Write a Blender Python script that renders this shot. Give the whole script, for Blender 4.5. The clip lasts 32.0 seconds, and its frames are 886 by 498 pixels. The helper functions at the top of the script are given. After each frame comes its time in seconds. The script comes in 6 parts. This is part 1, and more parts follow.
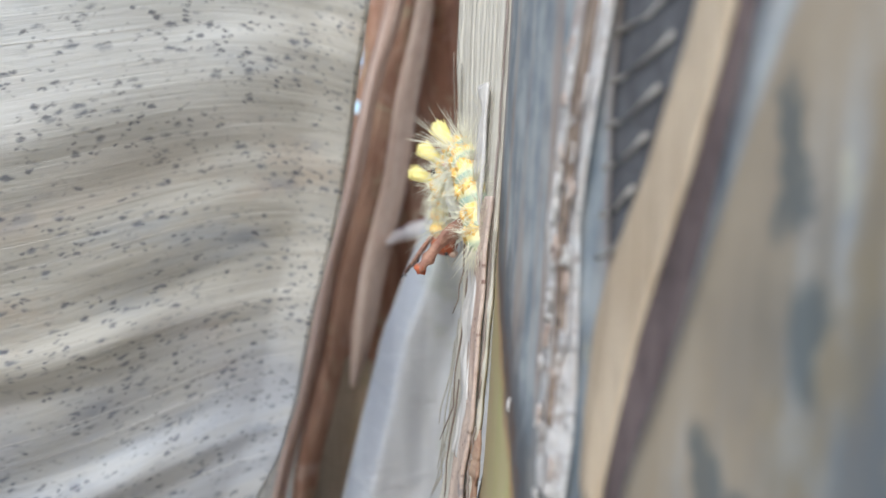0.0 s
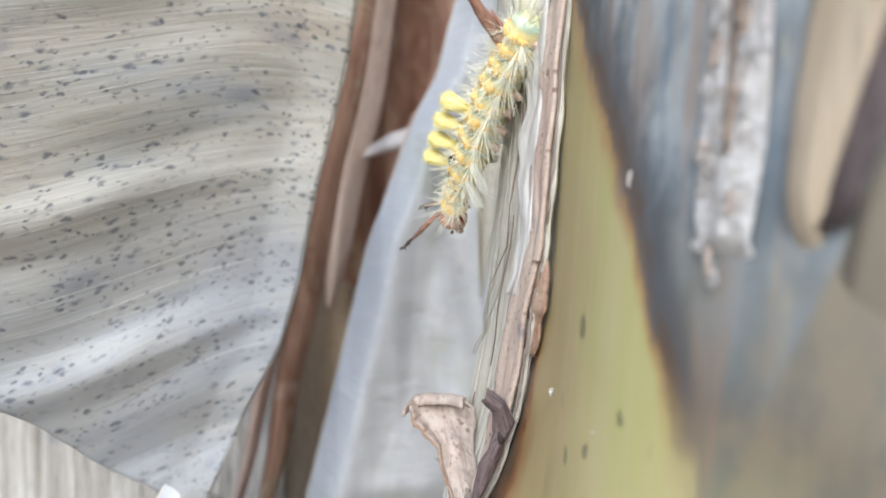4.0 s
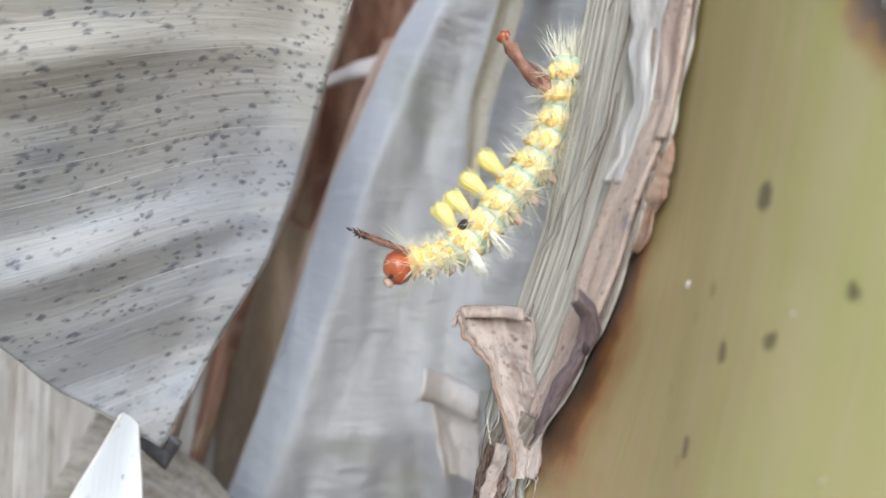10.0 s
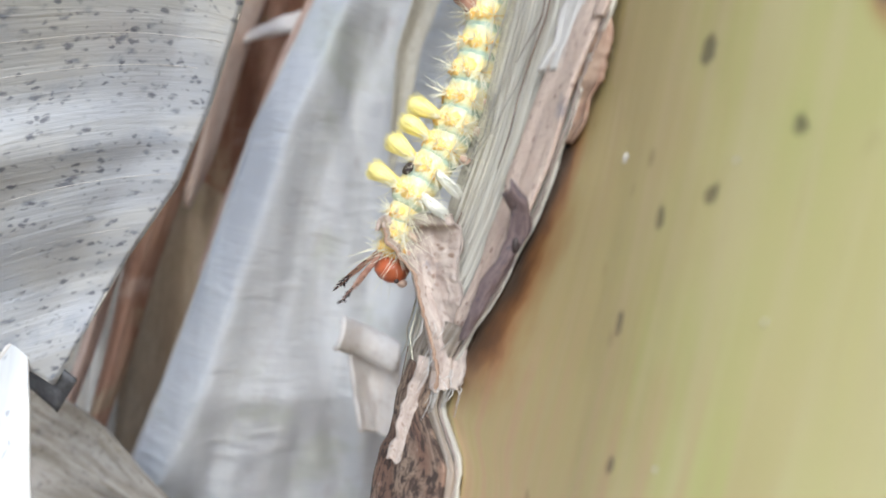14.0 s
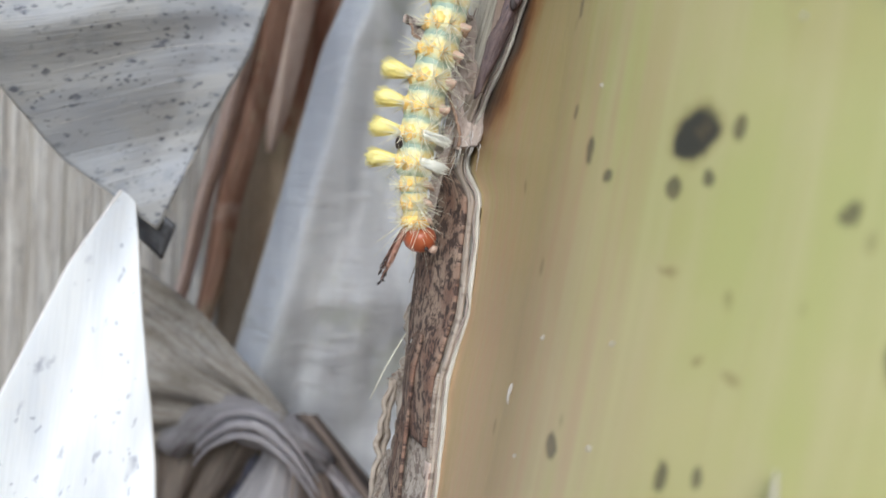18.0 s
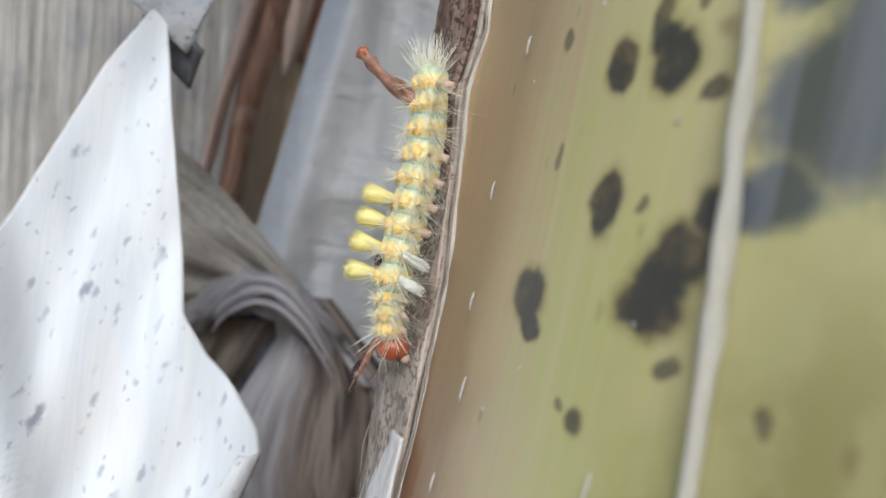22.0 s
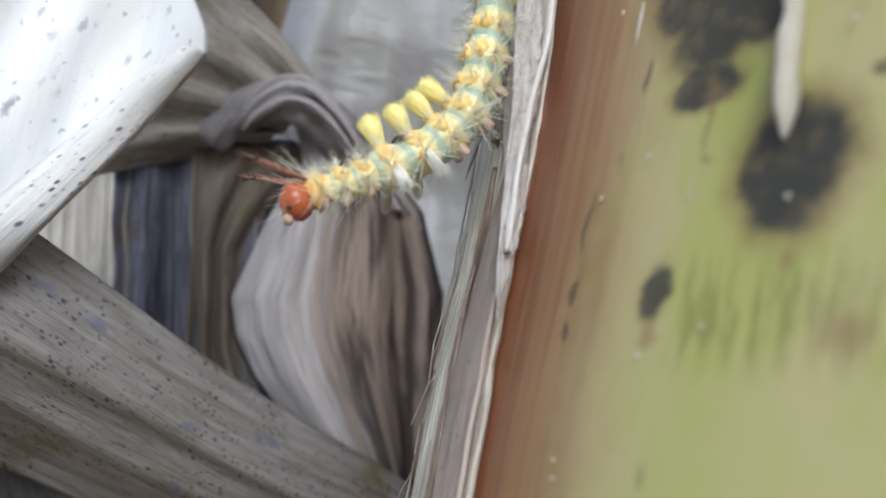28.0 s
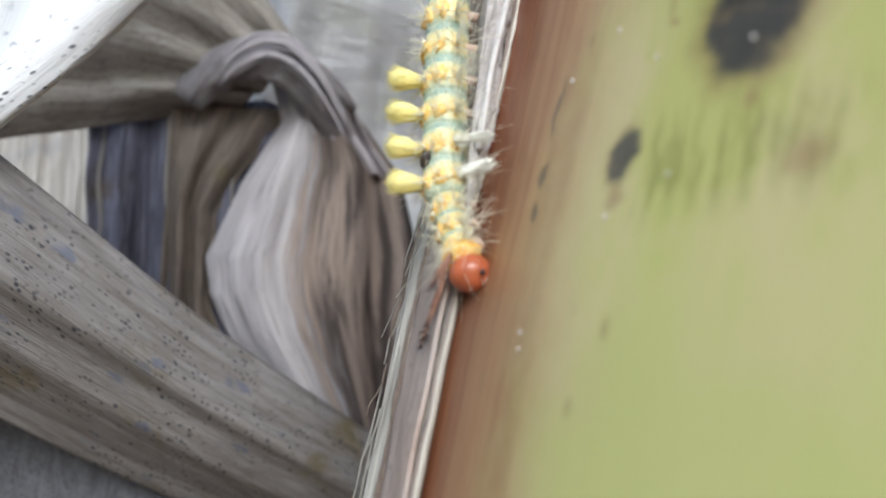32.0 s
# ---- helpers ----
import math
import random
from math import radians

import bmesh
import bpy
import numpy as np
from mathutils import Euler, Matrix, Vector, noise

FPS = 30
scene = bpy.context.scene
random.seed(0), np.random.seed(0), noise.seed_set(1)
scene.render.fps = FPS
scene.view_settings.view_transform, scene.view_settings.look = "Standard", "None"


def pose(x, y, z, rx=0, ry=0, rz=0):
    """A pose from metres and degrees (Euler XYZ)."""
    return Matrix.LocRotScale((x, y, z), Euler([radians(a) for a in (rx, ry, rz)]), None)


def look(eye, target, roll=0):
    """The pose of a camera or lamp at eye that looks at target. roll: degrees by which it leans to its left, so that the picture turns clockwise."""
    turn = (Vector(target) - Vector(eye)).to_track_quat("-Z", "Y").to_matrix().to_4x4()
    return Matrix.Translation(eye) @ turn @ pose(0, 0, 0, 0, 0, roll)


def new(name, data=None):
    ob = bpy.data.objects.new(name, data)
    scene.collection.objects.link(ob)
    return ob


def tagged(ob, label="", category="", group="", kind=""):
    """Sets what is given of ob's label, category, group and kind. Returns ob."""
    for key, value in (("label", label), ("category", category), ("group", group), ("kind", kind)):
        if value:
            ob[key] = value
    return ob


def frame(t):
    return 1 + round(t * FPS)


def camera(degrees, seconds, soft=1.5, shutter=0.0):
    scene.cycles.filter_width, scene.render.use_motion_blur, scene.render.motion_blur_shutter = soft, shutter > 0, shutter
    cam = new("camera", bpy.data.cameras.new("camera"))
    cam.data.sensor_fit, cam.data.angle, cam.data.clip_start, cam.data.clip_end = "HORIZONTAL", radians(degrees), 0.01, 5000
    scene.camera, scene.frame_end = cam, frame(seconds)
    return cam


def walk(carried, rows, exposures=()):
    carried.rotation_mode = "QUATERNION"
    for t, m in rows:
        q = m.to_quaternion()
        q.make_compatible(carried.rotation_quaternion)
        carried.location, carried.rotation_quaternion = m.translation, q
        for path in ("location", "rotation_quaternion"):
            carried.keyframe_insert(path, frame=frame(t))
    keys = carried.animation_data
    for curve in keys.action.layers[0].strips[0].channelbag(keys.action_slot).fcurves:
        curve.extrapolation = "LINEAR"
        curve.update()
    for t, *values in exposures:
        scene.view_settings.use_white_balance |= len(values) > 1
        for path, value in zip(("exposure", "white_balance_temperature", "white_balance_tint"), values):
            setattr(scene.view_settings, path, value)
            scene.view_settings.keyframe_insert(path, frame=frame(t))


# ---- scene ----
# Plan in spans of 3 cm: x right, y away from the first eye, z up from it; the first eye is 1 m above the soil.
SPAN, EYE = 0.03, 1.0
cam = camera(60.0, 32.0, 1.6)
cam.data.dof.use_dof = True
cam.data.dof.focus_distance = 2.75 * SPAN
cam.data.dof.aperture_fstop = 26.0
ROWS = [
    (0.0, -0.0007, 0.0003, -0.0031, 88.25, -1.14, -1.08),
    (0.5, 0.1326, -0.0330, -0.0716, 87.94, -1.60, 0.01),
    (1.0, 0.1511, -0.0272, -0.1491, 87.98, -1.80, 0.14),
    (1.5, 0.1396, -0.0300, -0.2526, 87.88, -1.66, 0.02),
    (2.0, 0.1183, -0.0343, -0.3070, 87.78, -1.45, 0.45),
    (2.5, 0.0710, -0.0597, -0.4152, 87.73, -1.52, 0.61),
    (3.0, -0.2194, 0.1957, -0.4342, 85.87, -2.28, -3.17),
    (3.5, -0.3679, 0.2937, -0.4648, 85.59, -1.27, -5.55),
    (5.5, -0.3468, 0.3081, -0.6053, 84.78, -0.55, -4.79),
    (6.0, -0.3458, 0.3154, -0.6429, 84.40, -1.32, -5.22),
    (6.5, -0.3423, 0.2983, -0.7196, 84.48, -2.14, -5.32),
    (7.0, -0.4742, 0.3205, -0.8720, 84.04, -2.30, -5.55),
    (7.5, -0.5769, 0.5153, -0.8342, 83.16, -2.79, -8.77),
    (8.0, -0.6382, 0.7266, -0.8930, 83.26, -4.91, -12.85),
    (8.5, -0.7018, 0.7933, -0.8851, 83.31, -5.50, -13.98),
    (9.0, -0.7240, 0.7853, -0.9166, 83.44, -5.91, -14.05),
    (9.5, -0.8401, 0.8012, -0.9707, 83.51, -5.94, -14.07),
    (10.0, -0.8540, 0.7618, -0.8608, 84.19, -5.42, -12.72),
    (10.5, -0.8733, 0.7757, -0.9447, 83.65, -5.70, -13.09),
    (11.0, -0.8434, 0.8759, -1.0415, 83.99, -7.33, -15.79),
    (11.5, -0.8156, 0.9791, -0.8352, 84.04, -7.27, -17.33),
    (12.0, -0.8342, 1.0133, -0.7539, 84.65, -7.64, -18.20),
    (12.5, -0.8361, 1.0486, -0.8043, 85.15, -7.87, -19.29),
    (13.0, -0.8628, 1.0402, -0.8647, 85.35, -8.13, -19.25),
    (13.5, -0.8435, 0.9687, -1.0365, 84.99, -7.97, -18.92),
    (15.5, -0.7143, 0.5244, -1.4259, 85.46, -4.57, -16.10),
    (16.0, -0.7339, 0.4599, -1.5344, 85.25, -3.35, -14.73),
    (16.5, -0.6493, 0.3699, -1.7697, 85.51, -3.37, -12.86),
    (17.0, -0.6670, 0.3284, -1.8055, 85.80, -3.79, -12.61),
    (17.5, -0.6658, 0.2917, -1.8268, 86.00, -3.93, -12.44),
    (18.0, -0.6563, 0.2677, -1.9980, 85.99, -3.91, -12.12),
    (18.5, -0.7673, 0.2946, -2.0847, 86.73, -4.44, -12.90),
    (19.0, -0.8688, 0.3362, -2.1779, 86.81, -4.61, -13.38),
    (19.5, -0.8236, 0.2880, -2.2870, 86.94, -4.73, -13.12),
    (20.0, -0.7510, 0.1981, -2.5550, 87.13, -4.75, -12.34),
    (20.5, -0.7411, 0.1588, -2.6007, 87.22, -4.99, -12.31),
    (21.0, -0.7245, 0.1438, -2.5788, 87.16, -4.76, -11.82),
    (21.5, -0.6692, 0.1180, -2.8626, 87.72, -4.72, -12.15),
    (22.0, -0.6882, 0.0479, -3.1414, 88.73, -4.02, -11.87),
    (22.5, -0.7162, -0.2107, -3.4317, 89.69, -2.59, -11.46),
    (23.0, -0.7272, -0.2981, -3.4229, 89.64, -2.25, -11.13),
    (23.5, -0.6119, -0.3098, -3.3818, 89.21, -1.79, -11.69),
    (24.0, -0.7592, -0.2968, -3.8848, 90.75, -2.46, -12.67),
    (24.5, -0.8045, -0.3058, -4.2500, 91.25, -1.98, -12.25),
    (25.0, -0.9186, -0.0303, -4.9458, 93.01, -1.99, -13.74),
    (25.5, -1.0747, 0.2227, -4.7330, 92.47, 0.28, -17.66),
    (26.0, -1.2380, 0.3343, -4.9241, 94.32, 0.07, -18.03),
    (26.5, -1.3172, 0.4451, -5.0884, 94.18, -0.82, -18.33),
    (28.5, -1.2941, 0.4192, -5.2067, 95.81, -0.36, -16.27),
    (29.0, -1.2884, 0.3656, -5.2409, 95.95, -0.31, -15.59),
    (29.5, -1.2778, 0.3858, -5.3126, 95.90, -0.26, -15.49),
    (30.0, -1.3098, 0.4639, -5.3538, 95.96, -0.81, -15.25),
    (30.5, -1.3531, 0.4556, -5.3628, 95.84, -0.68, -15.08),
    (31.0, -1.3242, 0.5529, -5.3032, 95.97, -0.84, -16.86),
    (31.5, -1.2888, 0.5515, -5.3342, 96.04, -1.19, -18.07),
    (32.0, -1.2571, 0.4622, -5.4992, 95.86, -1.22, -18.51),
]
walk(cam, [(t, pose(SPAN * x, SPAN * y, EYE + SPAN * z, rx, ry, rz)) for t, x, y, z, rx, ry, rz in ROWS],
     exposures=((0.0, 0.36), (1.0, 0.57), (2.0, 0.75), (2.6, 0.7), (3.5, 0.6), (6.0, 0.6), (8.0, 0.5), (10.0, 0.4), (11.0, 0.53), (12.0, 0.63), (13.0, 0.65), (16.0, 0.33), (17.0, 0.2), (18.0, 0.2), (19.0, 0.4), (20.0, 0.2),
                (22.0, -0.03), (23.0, -0.05), (24.0, -0.15), (24.6, -0.25), (26.0, 0.05), (28.5, 0.12), (30.0, 0.15), (31.0, 0.17), (32.0, 0.36)))

# ---- light: bright overcast day ----
world = bpy.data.worlds.new("sky")
scene.world = world
world.use_nodes = True
sky = world.node_tree.nodes.new("ShaderNodeTexSky")
sky.sky_type, sky.sun_disc = "NISHITA", False
sky.sun_elevation, sky.sun_rotation = radians(33), radians(192)
sky.air_density, sky.dust_density, sky.ozone_density = 1.0, 1.0, 1.5
back = world.node_tree.nodes["Background"]
world.node_tree.links.new(sky.outputs[0], back.inputs[0])
back.inputs[1].default_value = 0.15
sun = new("sun", bpy.data.lights.new("sun", "SUN"))
sun.data.energy, sun.data.angle, sun.data.color = 2.6, radians(35), (0.94, 0.985, 1.0)
sun.matrix_world = look((-0.65, -3.0, 2.0), (0, 0, 0))
scene.view_settings.exposure = 0.0


# ---- materials ----
class Nodes:
    """A small builder of node materials."""

    def __init__(self, name, rough=0.7, bump=0.0):
        self.m = bpy.data.materials.new(name)
        self.m.use_nodes = True
        self.t = self.m.node_tree
        self.b = self.t.nodes["Principled BSDF"]
        self.b.inputs["Roughness"].default_value = rough

    def node(self, kind, ins=()):
        n = self.t.nodes.new(kind)
        for k, v in (ins.items() if isinstance(ins, dict) else enumerate(ins)):
            self.put(n.inputs[k], v)
        return n

    def put(self, socket, v):
        if hasattr(v, "is_linked"):
            self.t.links.new(v, socket)
        elif v is not None:
            socket.default_value = v

    def uv(self):
        return self.node("ShaderNodeUVMap").outputs[0]

    def obj(self):
        return self.node("ShaderNodeTexCoord").outputs["Object"]

    def scaled(self, v, s):
        n = self.node("ShaderNodeMapping", {"Vector": v})
        n.inputs["Scale"].default_value = s
        return n.outputs[0]

    def noise(self, v, scale, detail=4.0, rough=0.55, distort=0.0):
        n = self.node("ShaderNodeTexNoise", {"Vector": v, "Scale": scale, "Detail": detail, "Roughness": rough, "Distortion": distort})
        return n.outputs["Fac"]

    def spots(self, v, scale, lo, hi, jitter=1.0):
        n = self.node("ShaderNodeTexVoronoi", {"Vector": v, "Scale": scale, "Randomness": jitter})
        return self.step(n.outputs["Distance"], hi, lo)

    def cells(self, v, scale):
        return self.node("ShaderNodeTexVoronoi", {"Vector": v, "Scale": scale}).outputs["Color"]

    def step(self, x, lo, hi):
        """1 above hi, 0 below lo; turned round where lo > hi."""
        n = self.node("ShaderNodeMapRange", {"Value": x, "From Min": lo, "From Max": hi})
        n.interpolation_type = "SMOOTHSTEP"
        return n.outputs[0]

    def math(self, op, a, b=0.0):
        n = self.node("ShaderNodeMath", (a, b))
        n.operation = op
        return n.outputs[0]

    def mix(self, f, a, b):
        n = self.node("ShaderNodeMix")
        n.data_type = "RGBA"
        self.put(n.inputs[0], f)
        self.put(n.inputs[6], a if hasattr(a, "is_linked") else (*a, 1))
        self.put(n.inputs[7], b if hasattr(b, "is_linked") else (*b, 1))
        return n.outputs[2]

    def split(self, v):
        n = self.node("ShaderNodeSeparateXYZ", (v,))
        return n.outputs[0], n.outputs[1]

    def done(self, colour, bump=None, strength=0.3, distance=0.0006, rough=None, thin=0.0):
        self.put(self.b.inputs["Base Color"], colour if hasattr(colour, "is_linked") else (*colour, 1))
        if rough is not None:
            self.put(self.b.inputs["Roughness"], rough)
        if bump is not None:
            n = self.node("ShaderNodeBump", {"Height": bump, "Strength": strength, "Distance": distance})
            self.t.links.new(n.outputs[0], self.b.inputs["Normal"])
        if thin:
            tr = self.node("ShaderNodeBsdfTranslucent", {"Color": colour if hasattr(colour, "is_linked") else (*colour, 1)})
            mx = self.node("ShaderNodeMixShader", {0: thin, 1: self.b.outputs[0], 2: tr.outputs[0]})
            self.t.links.new(mx.outputs[0], self.t.nodes["Material Output"].inputs[0])
        return self.m


def dry_leaf(name, pale, mid, dark, specks=0.0, stretch=(1.5, 14), stains=0.4, stain=(0.2, 0.22, 0.26), rough=0.75, thin=0.12, speck=(0.06, 0.068, 0.095), warm=None, crinkle=0.0, bump=0.5, pool=None, blots=0.0, wavy=0.6):
    """Dead banana leaf: fine veins along u, washed-out patches, fungus specks."""
    k = Nodes(name, rough)
    uv = k.uv()
    vein = k.noise(k.scaled(uv, (stretch[0], stretch[1], 1)), 3.0, 6, 0.65, wavy)
    fine = k.noise(k.scaled(uv, (stretch[0] * 1.5, stretch[1] * 5, 1)), 3.0, 3)
    patch = k.noise(uv, 1.6, 5, 0.6, 0.4)
    c = k.mix(k.step(vein, 0.3, 0.7), mid, pale)
    c = k.mix(k.math("MULTIPLY", k.step(fine, 0.5, 0.75), 0.45), c, dark)
    c = k.mix(k.math("MULTIPLY", k.step(patch, 0.52, 0.72), stains), c, stain)
    if warm:
        tint = k.noise(k.scaled(uv, (0.8, 3.0, 1)), 1.7, 4, 0.6)
        c = k.mix(k.math("MULTIPLY", k.step(tint, 0.5, 0.68), 0.75), c, warm)
        c = k.mix(k.math("MULTIPLY", k.step(tint, 0.46, 0.3), 0.6), c, stain)
    if pool:
        zz = k.math("ADD", k.split(uv)[1], k.math("MULTIPLY", k.noise(uv, 2.0, 4), 1.0))
        c = k.mix(k.math("MULTIPLY", k.step(zz, 0.1, -0.7), k.step(patch, 0.32, 0.55)), c, pool)
    if specks:
        gate = k.step(k.noise(uv, 2.3, 3), 0.38, 0.6)
        a = k.math("MULTIPLY", k.spots(k.scaled(uv, (0.9, 1.1, 1)), 14, 0.06, 0.24), k.step(k.noise(uv, 9.0, 1), 0.44, 0.54))
        b = k.math("MULTIPLY", k.spots(k.scaled(uv, (0.75, 1.1, 1)), 31, 0.14, 0.34), k.math("MULTIPLY", gate, k.step(k.noise(uv, 17.0, 2), 0.36, 0.5)))
        d = k.math("MULTIPLY", k.spots(k.scaled(uv, (0.45, 1, 1)), 5.0, 0.06, 0.3), k.step(k.noise(uv, 14.0, 4), 0.45, 0.62))
        c = k.mix(k.math("MULTIPLY", d, 0.55 * specks), c, (0.12, 0.14, 0.2))
        c = k.mix(k.math("MULTIPLY", k.math("MAXIMUM", a, b), 0.85 * specks), c, speck)
    if blots:
        warp = k.math("ADD", k.spots(k.scaled(uv, (0.4, 1, 1)), 5.5, 0.05, 0.3), k.math("MULTIPLY", k.math("SUBTRACT", k.noise(uv, 20.0, 3), 0.5), 1.2))
        c = k.mix(k.math("MULTIPLY", k.math("MULTIPLY", k.step(warp, 0.45, 0.75), k.step(k.noise(uv, 3.1, 2), 0.44, 0.54)), 0.75 * blots), c, (0.16, 0.18, 0.25))
    h = k.math("ADD", vein, k.math("MULTIPLY", fine, 0.5))
    if crinkle:
        fold = k.noise(k.scaled(uv, (1.0, 1.6, 1)), 4.5, 5, 0.6, 1.2)
        h = k.math("ADD", h, k.math("MULTIPLY", fold, crinkle))
        c = k.mix(k.math("MULTIPLY", k.step(fold, 0.5, 0.7), 0.5), c, pale)
    return k.done(c, h, bump, 0.0008 if crinkle else 0.0005, thin=thin)


def speckled_skin():
    """Washed-out dead blade: soft veins across, smudged bluish fungus specks in drifts, backlight painted pale at its
    top, blue-grey at its foot.
    """
    k = Nodes("speckled_leaf", 0.7)
    uv = k.uv()
    u, v = k.split(uv)
    vein = k.noise(k.scaled(uv, (0.8, 9, 1)), 2.4, 5, 0.6, 0.5)
    fine = k.noise(k.scaled(uv, (1.6, 50, 1)), 2.0, 3)
    patch = k.noise(k.scaled(uv, (0.8, 1.6, 1)), 1.5, 5, 0.6, 0.4)
    c = k.mix(k.step(vein, 0.3, 0.7), (0.5, 0.475, 0.43), (0.61, 0.59, 0.55))
    c = k.mix(k.math("MULTIPLY", k.step(fine, 0.52, 0.75), 0.22), c, (0.34, 0.31, 0.27))
    c = k.mix(k.math("MULTIPLY", k.step(patch, 0.5, 0.68), 0.6), c, (0.52, 0.43, 0.35))
    c = k.mix(k.math("MULTIPLY", k.step(patch, 0.46, 0.3), 0.6), c, (0.42, 0.46, 0.52))
    foot = k.math("ADD", v, k.math("MULTIPLY", k.noise(uv, 2.0, 4), 1.0))
    c = k.mix(k.math("MULTIPLY", k.step(foot, 0.1, -0.7), k.math("ADD", 0.35, k.math("MULTIPLY", k.step(patch, 0.35, 0.58), 0.5))), c, (0.47, 0.5, 0.56))
    # light through the leaf's upper left, painted as a paler tone
    backlit = k.math("MULTIPLY", k.step(k.math("ADD", v, k.math("MULTIPLY", k.math("SUBTRACT", patch, 0.5), 1.2)), 0.1, 0.7), k.step(u, -0.55, -1.0))
    c = k.mix(k.math("MULTIPLY", backlit, 0.8), c, (0.8, 0.8, 0.79))
    # specks: small sharp ones, smudged dashes in drifts, broad pale smears
    wu = k.math("ADD", u, k.math("MULTIPLY", k.math("SUBTRACT", k.noise(uv, 26.0, 3), 0.5), 0.05))
    wv = k.math("ADD", v, k.math("MULTIPLY", k.math("SUBTRACT", k.noise(k.scaled(uv, (1.1, 1, 1)), 31.0, 3), 0.5), 0.035))
    bent = k.node("ShaderNodeCombineXYZ", (wu, wv)).outputs[0]
    drift = k.step(k.noise(k.scaled(uv, (0.8, 2.2, 1)), 2.1, 4, 0.6), 0.36, 0.54)
    tiny = k.math("MULTIPLY", k.spots(k.scaled(bent, (0.75, 1.1, 1)), 16, 0.08, 0.26), k.step(k.noise(uv, 8.0, 2), 0.4, 0.5))
    dash = k.math("MULTIPLY", k.spots(k.scaled(bent, (0.6, 1.15, 1)), 17.5, 0.06, 0.34), k.math("MULTIPLY", drift, k.step(k.noise(uv, 7.0, 2), 0.38, 0.5)))
    dust = k.math("MULTIPLY", k.spots(k.scaled(bent, (0.7, 1.1, 1)), 36, 0.1, 0.38), k.math("MULTIPLY", drift, k.step(k.noise(uv, 15.0, 2), 0.38, 0.55)))
    smear = k.math("MULTIPLY", k.spots(k.scaled(bent, (0.45, 1, 1)), 5.0, 0.02, 0.36), k.step(k.noise(uv, 10.0, 4), 0.38, 0.56))
    c = k.mix(k.math("MULTIPLY", smear, 0.4), c, (0.22, 0.25, 0.33))
    c = k.mix(k.math("MULTIPLY", dash, 0.72), c, (0.11, 0.125, 0.175))
    c = k.mix(k.math("MULTIPLY", k.math("MAXIMUM", tiny, dust), 0.75), c, (0.095, 0.1, 0.135))
    return k.done(c, k.math("ADD", vein, k.math("MULTIPLY", fine, 0.3)), 0.45, 0.0005, thin=0.25)


def flecked_white():
    """Bleached blade with soft slanting slate flecks."""
    k = Nodes("white_leaf", 0.65)
    uv = k.uv()
    u, v = k.split(uv)
    wide = k.noise(k.scaled(uv, (0.5, 3.0, 1)), 2.0, 4, 0.55, 0.4)
    fine = k.noise(k.scaled(uv, (1.0, 26, 1)), 2.0, 3)
    c = k.mix(k.step(wide, 0.35, 0.65), (0.76, 0.79, 0.835), (0.87, 0.89, 0.91))
    c = k.mix(k.math("MULTIPLY", k.step(k.noise(k.scaled(uv, (1, 2, 1)), 1.2, 4), 0.5, 0.65), 0.4), c, (0.85, 0.81, 0.77))
    c = k.mix(k.math("MULTIPLY", k.step(fine, 0.55, 0.75), 0.15), c, (0.6, 0.62, 0.68))
    wu = k.math("ADD", u, k.math("MULTIPLY", k.math("SUBTRACT", k.noise(uv, 17.0, 3), 0.5), 0.07))
    wv = k.math("ADD", v, k.math("MULTIPLY", k.math("SUBTRACT", k.noise(k.scaled(uv, (1.1, 1, 1)), 21.0, 3), 0.5), 0.05))
    slant = k.math("ADD", wv, k.math("MULTIPLY", wu, -0.25))
    bent = k.node("ShaderNodeCombineXYZ", (wu, slant)).outputs[0]
    big = k.math("MULTIPLY", k.spots(k.scaled(bent, (0.55, 1.3, 1)), 5.2, 0.07, 0.2), k.step(k.noise(uv, 3.1, 2), 0.4, 0.5))
    small = k.math("MULTIPLY", k.spots(k.scaled(bent, (0.5, 1.3, 1)), 10.0, 0.07, 0.23), k.step(k.noise(uv, 5.0, 2), 0.44, 0.54))
    tiny = k.math("MULTIPLY", k.spots(k.scaled(bent, (0.6, 1.2, 1)), 21.0, 0.08, 0.24), k.step(k.noise(uv, 7.0, 2), 0.46, 0.56))
    c = k.mix(k.math("MULTIPLY", big, 0.72), c, (0.21, 0.23, 0.31))
    c = k.mix(k.math("MULTIPLY", k.math("MAXIMUM", small, tiny), 0.55), c, (0.26, 0.28, 0.36))
    return k.done(c, k.math("ADD", wide, k.math("MULTIPLY", fine, 0.3)), 0.35, 0.0005, thin=0.2)


